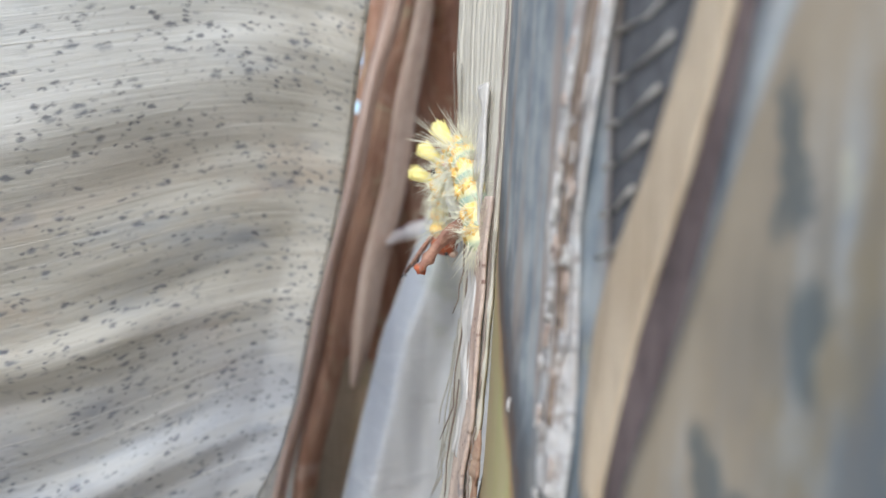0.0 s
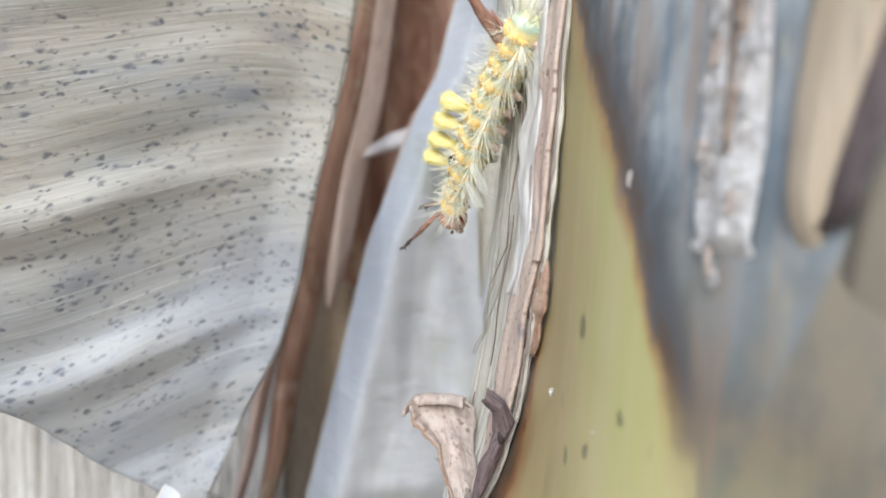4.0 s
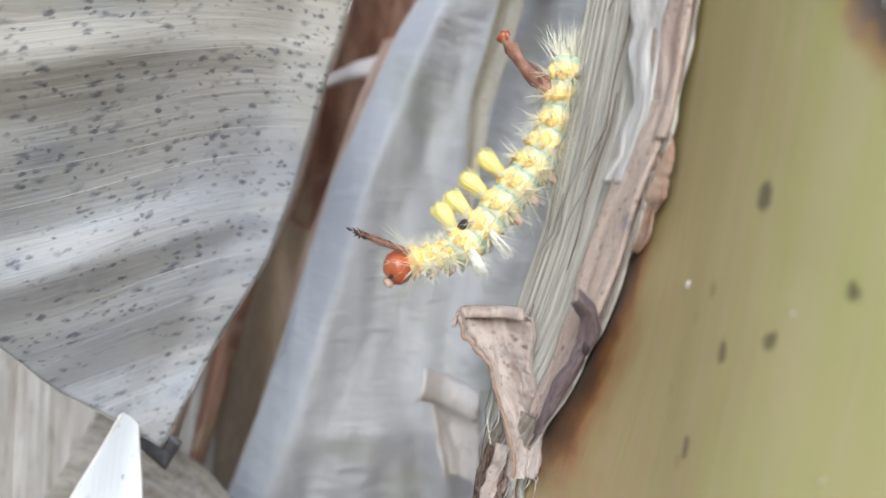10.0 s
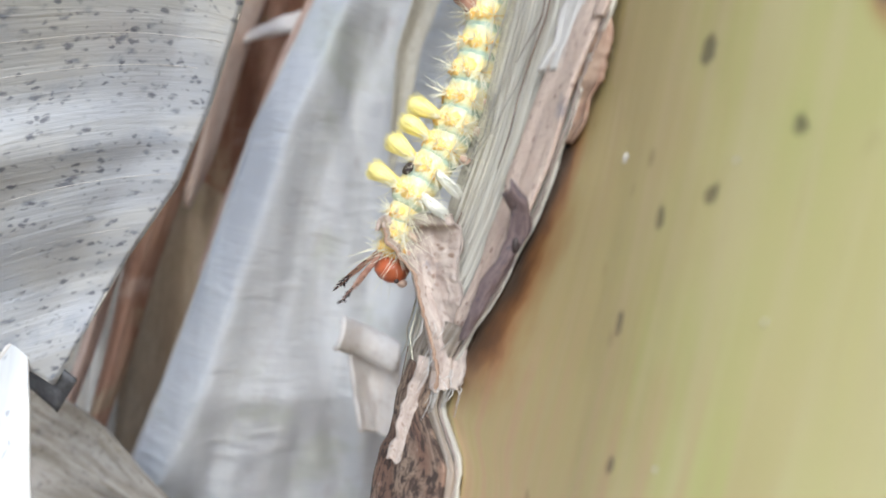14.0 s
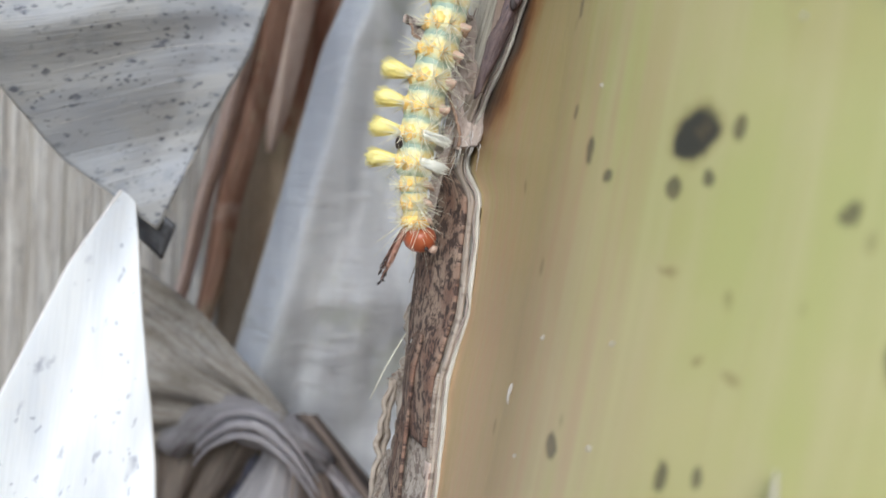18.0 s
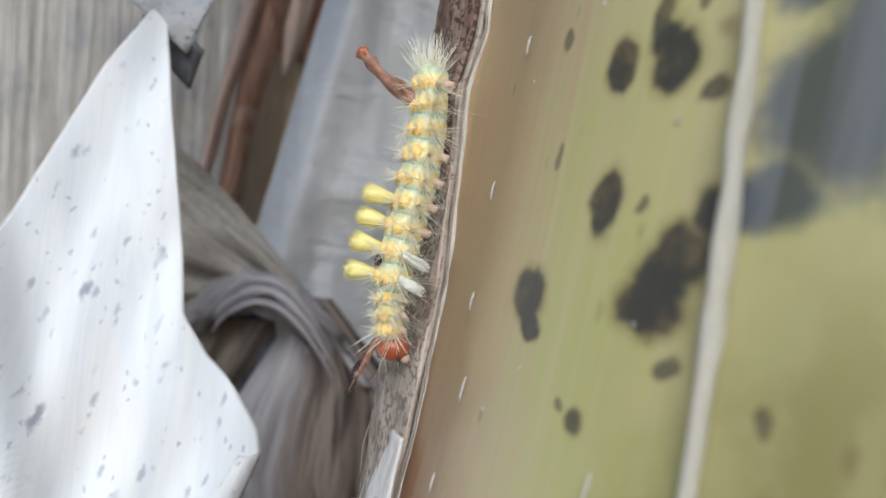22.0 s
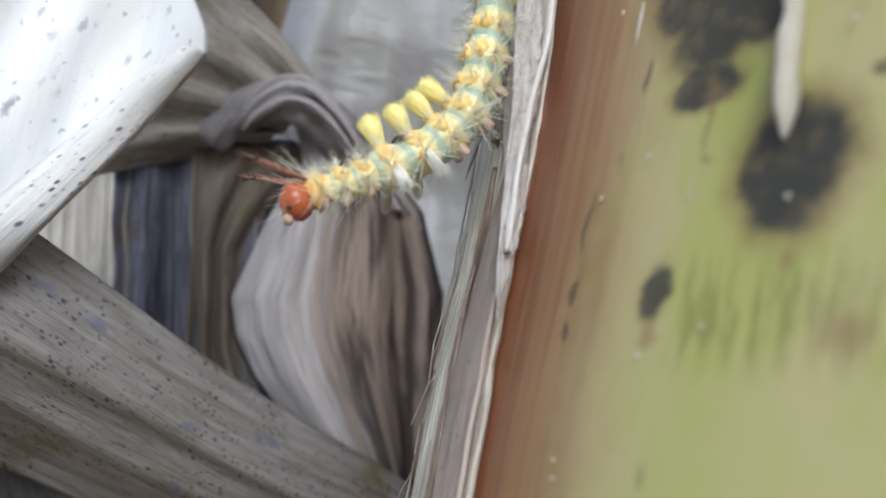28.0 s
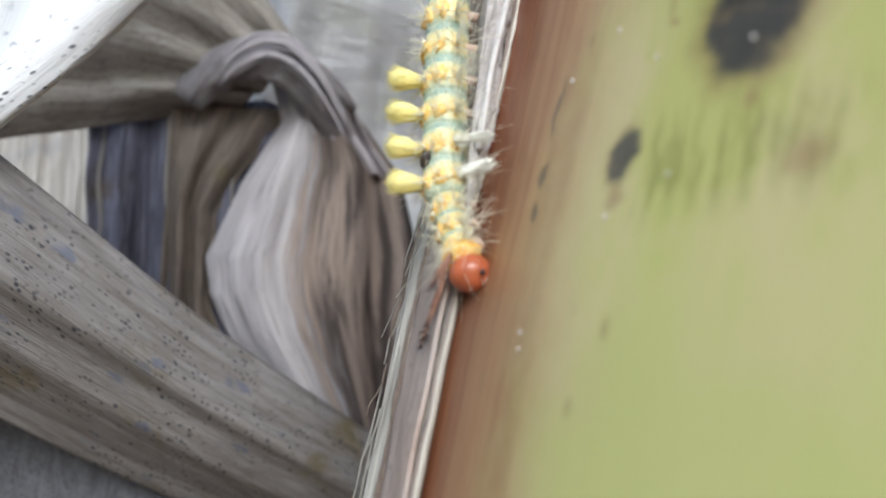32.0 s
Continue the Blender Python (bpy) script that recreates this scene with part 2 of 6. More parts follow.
def drapery():
    """Soft bluish-grey hanging blade: broad upright folds, fine wrinkles across, faint green stains."""
    k = Nodes("grey_leaf", 0.75)
    uv = k.uv()
    fold = k.noise(k.scaled(uv, (2.4, 0.35, 1)), 1.6, 4, 0.5, 0.3)
    cross = k.noise(k.scaled(uv, (2.2, 8.0, 1)), 1.7, 4, 0.6, 0.8)
    c = k.mix(k.step(fold, 0.35, 0.65), (0.66, 0.67, 0.705), (0.79, 0.805, 0.83))
    c = k.mix(k.math("MULTIPLY", k.step(cross, 0.5, 0.7), 0.35), c, (0.86, 0.87, 0.89))
    c = k.mix(k.math("MULTIPLY", k.step(k.noise(uv, 1.1, 4, 0.6), 0.52, 0.66), 0.5), c, (0.56, 0.59, 0.5))
    c = k.mix(k.math("MULTIPLY", k.step(k.noise(k.scaled(uv, (1.3, 1, 1)), 2.3, 4, 0.6), 0.6, 0.72), 0.4), c, (0.5, 0.46, 0.47))
    return k.done(c, k.math("ADD", cross, fold), 0.8, 0.0011, thin=0.2)


def russet_drapery():
    """Red-brown dead leaf, mottled with paler pink and tan, darker in its creases' stains."""
    k = Nodes("red_brown_leaf", 0.75)
    uv = k.uv()
    wide = k.noise(k.scaled(uv, (2.5, 0.7, 1)), 1.5, 5, 0.6, 0.8)
    fine = k.noise(k.scaled(uv, (22, 1.2, 1)), 1.5, 4, 0.6)
    blot = k.noise(k.scaled(uv, (1.0, 0.8, 1)), 2.4, 5, 0.65, 0.6)
    c = k.mix(k.step(wide, 0.38, 0.62), (0.36, 0.19, 0.13), (0.58, 0.36, 0.26))
    c = k.mix(k.math("MULTIPLY", k.step(blot, 0.52, 0.64), 0.7), c, (0.52, 0.42, 0.29))
    c = k.mix(k.math("MULTIPLY", k.step(blot, 0.45, 0.34), 0.6), c, (0.62, 0.46, 0.38))
    c = k.mix(k.math("MULTIPLY", k.step(fine, 0.52, 0.72), 0.45), c, (0.2, 0.1, 0.07))
    return k.done(c, k.math("ADD", wide, k.math("MULTIPLY", fine, 0.4)), 0.8, 0.0012, thin=0.3)


SPECKLED = speckled_skin()
WHITE = flecked_white()
PETAL = dry_leaf("white_curl", (0.86, 0.83, 0.81), (0.78, 0.72, 0.69), (0.55, 0.45, 0.42), 0.0, (5, 2), 0.4, (0.7, 0.56, 0.5), thin=0.2)
GREY = drapery()
RED = russet_drapery()
PEACH = dry_leaf("peach_fold", (0.82, 0.68, 0.58), (0.68, 0.5, 0.4), (0.44, 0.28, 0.2), 0.0, (5, 0.5), 0.4, (0.5, 0.3, 0.22), thin=0.25)
ROSY = dry_leaf("rosy_fold", (0.72, 0.56, 0.48), (0.56, 0.39, 0.31), (0.34, 0.2, 0.15), 0.0, (7, 0.6), 0.5, (0.4, 0.24, 0.18), thin=0.3)
TAN = dry_leaf("tan_leaf", (0.62, 0.51, 0.38), (0.48, 0.37, 0.26), (0.3, 0.22, 0.15), 0.0, (8, 0.8), 0.4, (0.38, 0.35, 0.2), thin=0.3)
# near-black tissue colour that stands for shade in hollows and under edges
DARK = dry_leaf("shaded_tissue", (0.14, 0.145, 0.16), (0.08, 0.08, 0.09), (0.03, 0.03, 0.03), 0.0, (7, 3), 0.4, (0.05, 0.05, 0.06))
DUSK = dry_leaf("grey_brown_leaf", (0.28, 0.26, 0.25), (0.16, 0.145, 0.135), (0.06, 0.055, 0.055), 0.0, (9, 1.2), 0.5, (0.17, 0.15, 0.08))
KNOT = dry_leaf("twisted_leaf", (0.6, 0.58, 0.61), (0.24, 0.21, 0.21), (0.05, 0.04, 0.045), 0.0, (16, 0.7), 0.7, (0.1, 0.065, 0.06), bump=1.0)
STALK = dry_leaf("old_leaf_stalk", (0.34, 0.325, 0.32), (0.22, 0.2, 0.19), (0.1, 0.088, 0.08), 1.0, (1.0, 8), 0.9, (0.16, 0.125, 0.05), bump=0.9, speck=(0.022, 0.027, 0.045), blots=1.0)
BLADE = dry_leaf("twisted_blade", (0.47, 0.44, 0.41), (0.27, 0.24, 0.2), (0.09, 0.075, 0.06), 0.5, (9, 1.0), 0.85, (0.17, 0.13, 0.06), speck=(0.03, 0.03, 0.035), bump=0.9)
LILAC = dry_leaf("lilac_fold", (0.7, 0.67, 0.7), (0.46, 0.42, 0.45), (0.11, 0.09, 0.095), 0.0, (12, 0.8), 0.5, (0.26, 0.19, 0.18), bump=0.9)
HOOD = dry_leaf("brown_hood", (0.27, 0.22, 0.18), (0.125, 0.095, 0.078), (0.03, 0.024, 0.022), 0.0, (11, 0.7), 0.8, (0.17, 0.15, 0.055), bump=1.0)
FLAKY = dry_leaf("flaky_old_skin", (0.84, 0.84, 0.85), (0.68, 0.63, 0.6), (0.32, 0.2, 0.17), 0.7, (9, 6), 0.7, (0.3, 0.17, 0.13), speck=(0.2, 0.11, 0.09), bump=1.0, crinkle=0.6)
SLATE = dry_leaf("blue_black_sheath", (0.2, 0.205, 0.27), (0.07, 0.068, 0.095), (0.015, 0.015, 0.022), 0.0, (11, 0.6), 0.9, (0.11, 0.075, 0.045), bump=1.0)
STRAND = dry_leaf("dried_strand", (0.68, 0.65, 0.58), (0.58, 0.54, 0.46), (0.34, 0.3, 0.23), 0.0, (6, 6), 0.3, (0.42, 0.4, 0.26), thin=0.25)
FIBRE = dry_leaf("fibrous_sheath", (0.62, 0.6, 0.57), (0.36, 0.325, 0.29), (0.1, 0.085, 0.08), 0.0, (6, 0.3), 0.6, (0.22, 0.23, 0.28))
STRAW = dry_leaf("straw_fibre", (0.78, 0.75, 0.68), (0.64, 0.6, 0.52), (0.16, 0.13, 0.11), 0.0, (60, 0.25), 0.25, (0.5, 0.44, 0.38), bump=0.9, wavy=0.0)
PINK = dry_leaf("pinkish_bark", (0.64, 0.52, 0.45), (0.54, 0.42, 0.36), (0.34, 0.23, 0.19), 1.0, (7, 4), 0.5, (0.36, 0.2, 0.16), speck=(0.2, 0.1, 0.08))
ROTTEN = dry_leaf("rotten_sheath", (0.36, 0.29, 0.24), (0.16, 0.1, 0.075), (0.03, 0.022, 0.02), 1.0, (16, 3.2), 0.7, (0.09, 0.045, 0.03), speck=(0.02, 0.015, 0.015))
BROWN = dry_leaf("brown_fibre", (0.5, 0.43, 0.37), (0.31, 0.25, 0.2), (0.08, 0.06, 0.05), 0.6, (26, 1.3), 0.5, (0.26, 0.17, 0.12), speck=(0.04, 0.03, 0.03), bump=0.9)
PEEL = dry_leaf("pale_peel", (0.58, 0.5, 0.45), (0.42, 0.33, 0.29), (0.22, 0.14, 0.12), 0.9, (6, 2.0), 0.6, (0.33, 0.22, 0.18), speck=(0.2, 0.12, 0.09), bump=0.8)
SLIVER = dry_leaf("grey_brown_sliver", (0.52, 0.45, 0.41), (0.4, 0.32, 0.28), (0.17, 0.11, 0.09), 0.5, (34, 0.5), 0.5, (0.46, 0.29, 0.2), speck=(0.12, 0.07, 0.05), bump=0.9)
RUST = dry_leaf("rusty_scrap", (0.5, 0.36, 0.27), (0.33, 0.19, 0.13), (0.14, 0.06, 0.05), 0.5, (7, 3), 0.6, (0.2, 0.08, 0.06), speck=(0.08, 0.04, 0.04))
TAWNY = dry_leaf("tawny_strip", (0.68, 0.57, 0.44), (0.54, 0.43, 0.31), (0.3, 0.22, 0.15), 0.0, (30, 0.6), 0.4, (0.42, 0.31, 0.21), bump=0.8)
CLEFT = dry_leaf("purplish_cleft_shade", (0.19, 0.145, 0.145), (0.085, 0.062, 0.065), (0.012, 0.01, 0.012), 0.0, (12, 1.5), 0.8, (0.02, 0.015, 0.018))


def blotchy(name, tan, mid, thin_dark, dark, pale):
    """Rotten fibre: tan islands between brown-black blotches."""
    k = Nodes(name, 0.8)
    uv = k.uv()
    big = k.noise(k.scaled(uv, (46, 22, 1)), 1.0, 6, 0.72, 0.5)
    thin = k.noise(k.scaled(uv, (80, 22, 1)), 1.0, 5, 0.65)
    tint = k.noise(k.scaled(uv, (8, 4, 1)), 1.0, 3)
    c = k.mix(k.step(tint, 0.4, 0.6), tan, mid)
    c = k.mix(k.math("MULTIPLY", k.step(thin, 0.52, 0.7), 0.7), c, thin_dark)
    c = k.mix(k.math("MULTIPLY", k.step(big, 0.47, 0.56), 0.92), c, dark)
    c = k.mix(k.math("MULTIPLY", k.step(big, 0.36, 0.28), 0.8), c, pale)
    return k.done(c, k.math("SUBTRACT", thin, big), 0.9, 0.0006)


def skirt_skin():
    """Dead leaf with one pale flank and brown pleats beside it."""
    k = Nodes("pleated_skirt", 0.75)
    uv = k.uv()
    u, v = k.split(uv)
    wide = k.noise(k.scaled(uv, (5, 0.5, 1)), 1.6, 5, 0.6, 0.4)
    fine = k.noise(k.scaled(uv, (40, 1.5, 1)), 1.6, 4, 0.6)
    pale = k.mix(k.step(wide, 0.35, 0.65), (0.4, 0.375, 0.385), (0.58, 0.55, 0.56))
    brown = k.mix(k.step(wide, 0.42, 0.58), (0.05, 0.037, 0.033), (0.3, 0.235, 0.2))
    c = k.mix(k.step(k.math("ADD", u, k.math("MULTIPLY", k.math("SUBTRACT", wide, 0.5), 0.9)), 0.34, 0.52), pale, brown)
    c = k.mix(k.math("MULTIPLY", k.step(fine, 0.5, 0.7), 0.6), c, (0.09, 0.07, 0.06))
    return k.done(c, k.math("ADD", wide, k.math("MULTIPLY", fine, 0.6)), 1.0, 0.0012, thin=0.1)


PAPER = dry_leaf("papery_skin", (0.72, 0.7, 0.69), (0.58, 0.53, 0.51), (0.3, 0.23, 0.21), 0.3, (7, 3), 0.5, (0.44, 0.34, 0.31), thin=0.2, bump=0.9, crinkle=1.0)
BLOTCHY = blotchy("blotchy_rot", (0.34, 0.24, 0.18), (0.22, 0.12, 0.085), (0.1, 0.06, 0.045), (0.045, 0.026, 0.022), (0.6, 0.55, 0.49))
GRIZZLED = blotchy("grizzled_fibre", (0.5, 0.43, 0.37), (0.36, 0.3, 0.25), (0.16, 0.12, 0.1), (0.2, 0.15, 0.125), (0.66, 0.63, 0.58))
SKIRT = skirt_skin()
DOTTED = dry_leaf("dotted_leaf_rim", (0.74, 0.75, 0.76), (0.62, 0.62, 0.63), (0.42, 0.42, 0.45), 1.0, (1, 6), 0.5, (0.4, 0.43, 0.5), speck=(0.03, 0.035, 0.05))
PURPLE = dry_leaf("purplish_peel", (0.27, 0.2, 0.2), (0.15, 0.105, 0.11), (0.04, 0.028, 0.03), 0.9, (12, 3), 0.7, (0.05, 0.035, 0.04), bump=0.9)
CHALK = dry_leaf("chalky_skin", (0.74, 0.72, 0.7), (0.62, 0.59, 0.57), (0.42, 0.38, 0.36), 0.0, (7, 1.5), 0.3, (0.5, 0.44, 0.4))


def stem_material(spots):
    """Living leaf sheath: yellow-green, russet along its margin, grey and dying at the top, with rot marks."""
    k = Nodes("banana_stem_skin", 0.42)
    uv = k.uv()
    s, z = k.split(uv)
    long = k.noise(k.scaled(uv, (6, 0.35, 1)), 1.6, 5, 0.6, 0.3)
    thin = k.noise(k.scaled(uv, (26, 1.2, 1)), 2.0, 4, 0.6)
    cloud = k.noise(uv, 1.3, 4, 0.55)
    wob = k.noise(k.scaled(uv, (1.5, 1, 1)), 5.0, 4, 0.6)
    c = k.mix(k.step(cloud, 0.35, 0.68), (0.51, 0.46, 0.215), (0.46, 0.46, 0.18))
    c = k.mix(k.math("MULTIPLY", k.step(long, 0.42, 0.7), 0.5), c, (0.55, 0.47, 0.28))
    c = k.mix(k.math("MULTIPLY", k.step(k.math("ADD", s, k.math("MULTIPLY", cloud, 0.6)), 0.95, 0.5), k.math("MULTIPLY", k.step(z, -1.7, -2.5), 0.6)), c, (0.52, 0.39, 0.25))
    c = k.mix(k.math("MULTIPLY", k.step(thin, 0.55, 0.78), 0.35), c, (0.38, 0.28, 0.12))
    c = k.mix(k.math("MULTIPLY", k.step(k.noise(k.scaled(uv, (11, 0.22, 1)), 1.8, 4, 0.6), 0.52, 0.7), 0.4), c, (0.58, 0.52, 0.28))
    # a paler stretch, the stem's sheen put into its colour; pinkish streaks beside the margin; darker and more olive
    # round the flank
    painted_sheen = k.math("MULTIPLY", k.step(z, -1.35, -1.75), k.step(z, -2.95, -2.2))
    c = k.mix(k.math("MULTIPLY", k.math("MULTIPLY", painted_sheen, k.step(s, 0.2, 0.8)), 0.3), c, k.mix(k.step(cloud, 0.4, 0.62), (0.66, 0.61, 0.34), (0.56, 0.57, 0.24)))
    streak = k.noise(k.scaled(uv, (9, 0.3, 1)), 1.5, 4, 0.6)
    c = k.mix(k.math("MULTIPLY", k.math("MULTIPLY", k.step(streak, 0.46, 0.62), k.step(s, 0.75, 0.25)), k.math("MULTIPLY", k.step(z, -1.3, -1.8), 0.65)), c, (0.5, 0.335, 0.21))
    olive = k.math("MULTIPLY", k.step(k.math("ADD", s, k.math("MULTIPLY", k.math("SUBTRACT", cloud, 0.5), 0.9)), 0.75, 1.3), k.math("MULTIPLY", k.step(z, -2.9, -3.5), k.step(z, -4.7, -4.2)))
    c = k.mix(k.math("MULTIPLY", olive, 0.85), c, k.mix(k.step(wob, 0.4, 0.6), (0.3, 0.265, 0.11), (0.22, 0.185, 0.06)))
    # fresher low down; russet margin, deepest low down
    low = k.step(z, -3.2, -4.6)
    c = k.mix(k.math("MULTIPLY", low, 0.8), c, k.mix(k.step(cloud, 0.4, 0.62), (0.45, 0.4, 0.2), (0.39, 0.4, 0.14)))
    lime = k.math("MULTIPLY", k.math("MULTIPLY", k.step(z, -4.3, -4.75), k.step(z, -5.6, -5.25)), k.step(k.noise(k.scaled(uv, (1.5, 0.8, 1)), 2.6, 4, 0.6), 0.42, 0.6))
    c = k.mix(k.math("MULTIPLY", k.math("MULTIPLY", lime, k.math("MULTIPLY", k.step(s, 0.35, 0.6), k.step(s, 1.25, 0.95))), 0.6), c, (0.35, 0.39, 0.085))
    mossy = k.math("MULTIPLY", k.math("MULTIPLY", k.step(z, -5.02, -5.12), k.step(z, -5.32, -5.22)), k.math("MULTIPLY", k.math("MULTIPLY", k.step(s, 0.5, 0.62), k.step(s, 1.1, 0.9)), k.step(k.noise(k.scaled(uv, (14, 2.2, 1)), 1.7, 4, 0.65), 0.46, 0.62)))
    c = k.mix(k.math("MULTIPLY", mossy, 0.55), c, (0.16, 0.17, 0.03))
    edge = k.math("ADD", s, k.math("MULTIPLY", k.math("SUBTRACT", wob, 0.5), 0.25))
    c = k.mix(k.math("MULTIPLY", k.step(k.math("SUBTRACT", edge, k.math("MULTIPLY", low, 0.12)), 0.4, -0.02), k.math("ADD", k.math("MULTIPLY", low, 0.62), 0.35)), c, k.mix(k.step(streak, 0.4, 0.62), (0.25, 0.108, 0.052), (0.33, 0.18, 0.09)))
    c = k.mix(k.math("MULTIPLY", k.step(edge, 0.2, -0.3), k.math("ADD", k.math("MULTIPLY", low, 0.78), 0.1)), c, k.mix(k.step(thin, 0.4, 0.65), (0.165, 0.046, 0.023), (0.24, 0.085, 0.042)))
    # rusty rim, then the shadow under the overhanging margin painted near-black
    overhang_shade = k.math("MULTIPLY", k.step(z, -0.85, -1.1), k.step(z, -1.9, -1.65))
    c = k.mix(k.math("MULTIPLY", k.step(edge, -0.34, -0.6), overhang_shade), c, (0.3, 0.12, 0.04))
    c = k.mix(k.math("MULTIPLY", k.step(edge, -0.48, -0.66), overhang_shade), c, (0.05, 0.028, 0.018))
    # small brown flecks
    fl = k.math("MULTIPLY", k.spots(k.scaled(uv, (1.6, 0.8, 1)), 5.5, 0.06, 0.16), k.step(k.noise(uv, 3.1, 2), 0.48, 0.6))
    c = k.mix(k.math("MULTIPLY", fl, 0.6), c, (0.2, 0.14, 0.06))
    # the dead grey top and its dark rim
    line = k.math("ADD", k.math("MULTIPLY", s, 0.9), k.math("MULTIPLY", k.math("MULTIPLY", k.math("MULTIPLY", s, s), s), 1.3))
    d = k.math("ADD", k.math("ADD", z, 0.17), line)
    d = k.math("ADD", d, k.math("MULTIPLY", k.math("SUBTRACT", wob, 0.5), 0.25))
    d = k.math("MINIMUM", d, k.math("MULTIPLY", k.math("ADD", k.math("ADD", z, 1.62), k.math("MULTIPLY", k.math("SUBTRACT", cloud, 0.5), 0.6)), 0.6))
    g = k.mix(k.step(k.math("ADD", k.math("MULTIPLY", long, 0.5), k.math("MULTIPLY", wob, 0.5)), 0.4, 0.6), (0.17, 0.21, 0.25), (0.4, 0.435, 0.46))
    over = k.math("SUBTRACT", s, k.math("ADD", 1.215, k.math("MULTIPLY", z, 0.41)))
    tan = k.math("MULTIPLY", k.step(over, -0.03, 0.0), k.step(k.math("ADD", over, k.math("MULTIPLY", k.math("SUBTRACT", long, 0.5), 1.3)), 0.5, 0.1))
    g = k.mix(k.math("MULTIPLY", tan, 0.85), g, (0.3, 0.235, 0.16))
    g = k.mix(k.math("MULTIPLY", k.step(thin, 0.5, 0.72), 0.35), g, (0.3, 0.24, 0.18))
    g = k.mix(k.math("MULTIPLY", k.step(k.noise(k.scaled(uv, (2.6, 0.7, 1)), 5.0, 3), 0.62, 0.75), 0.6), g, (0.56, 0.52, 0.38))
    g = k.mix(k.math("MULTIPLY", k.math("MULTIPLY", k.step(over, 0.05, 0.2), k.step(k.noise(k.scaled(uv, (3.5, 0.9, 1)), 2.2, 4, 0.6), 0.48, 0.62)), 0.8), g, (0.26, 0.2, 0.12))
    # darker far round the flank and low down
    dark_flank = k.math("MULTIPLY", k.step(k.math("ADD", s, k.math("MULTIPLY", k.math("SUBTRACT", cloud, 0.5), 0.4)), 1.2, 1.5), k.step(k.math("ADD", z, k.math("MULTIPLY", k.math("SUBTRACT", long, 0.5), 0.8)), 0.35, -0.35))
    g = k.mix(k.math("MULTIPLY", dark_flank, 0.88), g, k.mix(k.step(wob, 0.42, 0.6), (0.085, 0.1, 0.115), (0.13, 0.12, 0.095)))
    teal = None
    for s0, z0, rs, rz in DEAD_MARKS:
        a = k.math("DIVIDE", k.math("SUBTRACT", k.math("ADD", s, k.math("MULTIPLY", k.math("SUBTRACT", wob, 0.5), 0.22)), s0), rs)
        b = k.math("DIVIDE", k.math("SUBTRACT", z, z0), rz)
        one = k.step(k.math("ADD", k.math("ADD", k.math("MULTIPLY", a, a), k.math("MULTIPLY", b, b)), k.math("SUBTRACT", thin, 0.5)), 1.5, 0.4)
        teal = one if teal is None else k.math("MAXIMUM", teal, one)
    g = k.mix(k.math("MULTIPLY", k.step(k.math("ADD", z, k.math("MULTIPLY", k.math("SUBTRACT", cloud, 0.5), 0.7)), -0.35, -0.95), 0.9), g, k.mix(k.step(wob, 0.4, 0.62), (0.24, 0.205, 0.15), (0.13, 0.13, 0.12)))
    g = k.mix(k.math("MULTIPLY", teal, 0.7), g, (0.05, 0.075, 0.09))
    g = k.mix(k.math("MULTIPLY", k.math("MULTIPLY", k.step(long, 0.5, 0.62), k.step(over, 0.0, -0.1)), 0.6), g, (0.3, 0.19, 0.13))
    band = k.math("MULTIPLY", k.math("MULTIPLY", k.step(d, 0.03, 0.1), k.step(d, 0.42, 0.16)), k.step(z, -1.1, -0.85))
    g = k.mix(k.math("MULTIPLY", band, 0.8), g, (0.06, 0.065, 0.08))
    firm = k.step(z, -1.1, -0.8)
    c = k.mix(k.math("MULTIPLY", k.step(d, -0.1, 0.0), k.math("ADD", 0.1, k.math("MULTIPLY", firm, 0.65))), c, (0.36, 0.17, 0.07))
    c = k.mix(k.math("MULTIPLY", k.step(d, -0.02, 0.05), k.math("MULTIPLY", firm, 0.95)), c, (0.09, 0.06, 0.05))
    hard = k.math("MULTIPLY", k.step(d, 0.07, 0.17), firm)
    loose = k.math("MULTIPLY", k.step(k.math("ADD", d, k.math("MULTIPLY", k.math("SUBTRACT", wob, 0.5), 0.8)), 0.0, 0.3), 0.75)
    c = k.mix(k.math("MAXIMUM", hard, loose), c, g)
    # rot marks with ragged outlines and a brown fringe
    mask, fringe = None, None
    rag = k.math("MULTIPLY", k.math("SUBTRACT", k.noise(uv, 9.0, 5, 0.7), 0.5), 1.5)
    ws = k.math("ADD", s, k.math("MULTIPLY", k.math("SUBTRACT", k.noise(uv, 7.0, 3), 0.5), 0.09))
    wz = k.math("ADD", z, k.math("MULTIPLY", k.math("SUBTRACT", k.noise(k.scaled(uv, (1, 0.8, 1)), 8.3, 3), 0.5), 0.08))
    for s0, z0, rs, rz in spots:
        a = k.math("DIVIDE", k.math("SUBTRACT", ws, s0), rs)
        b = k.math("DIVIDE", k.math("SUBTRACT", wz, z0), rz)
        r = k.math("ADD", k.math("ADD", k.math("MULTIPLY", a, a), k.math("MULTIPLY", b, b)), rag)
        one = k.math("MULTIPLY", k.step(r, 1.7, 0.75), min(1.0, 0.5 + rs * 12))
        rim = k.math("MULTIPLY", k.step(r, 3.0, 1.1), min(1.0, 0.2 + rs * 8))
        mask = one if mask is None else k.math("MAXIMUM", mask, one)
        fringe = rim if fringe is None else k.math("MAXIMUM", fringe, rim)
    c = k.mix(k.math("MULTIPLY", fringe, 0.6), c, (0.2, 0.135, 0.05))
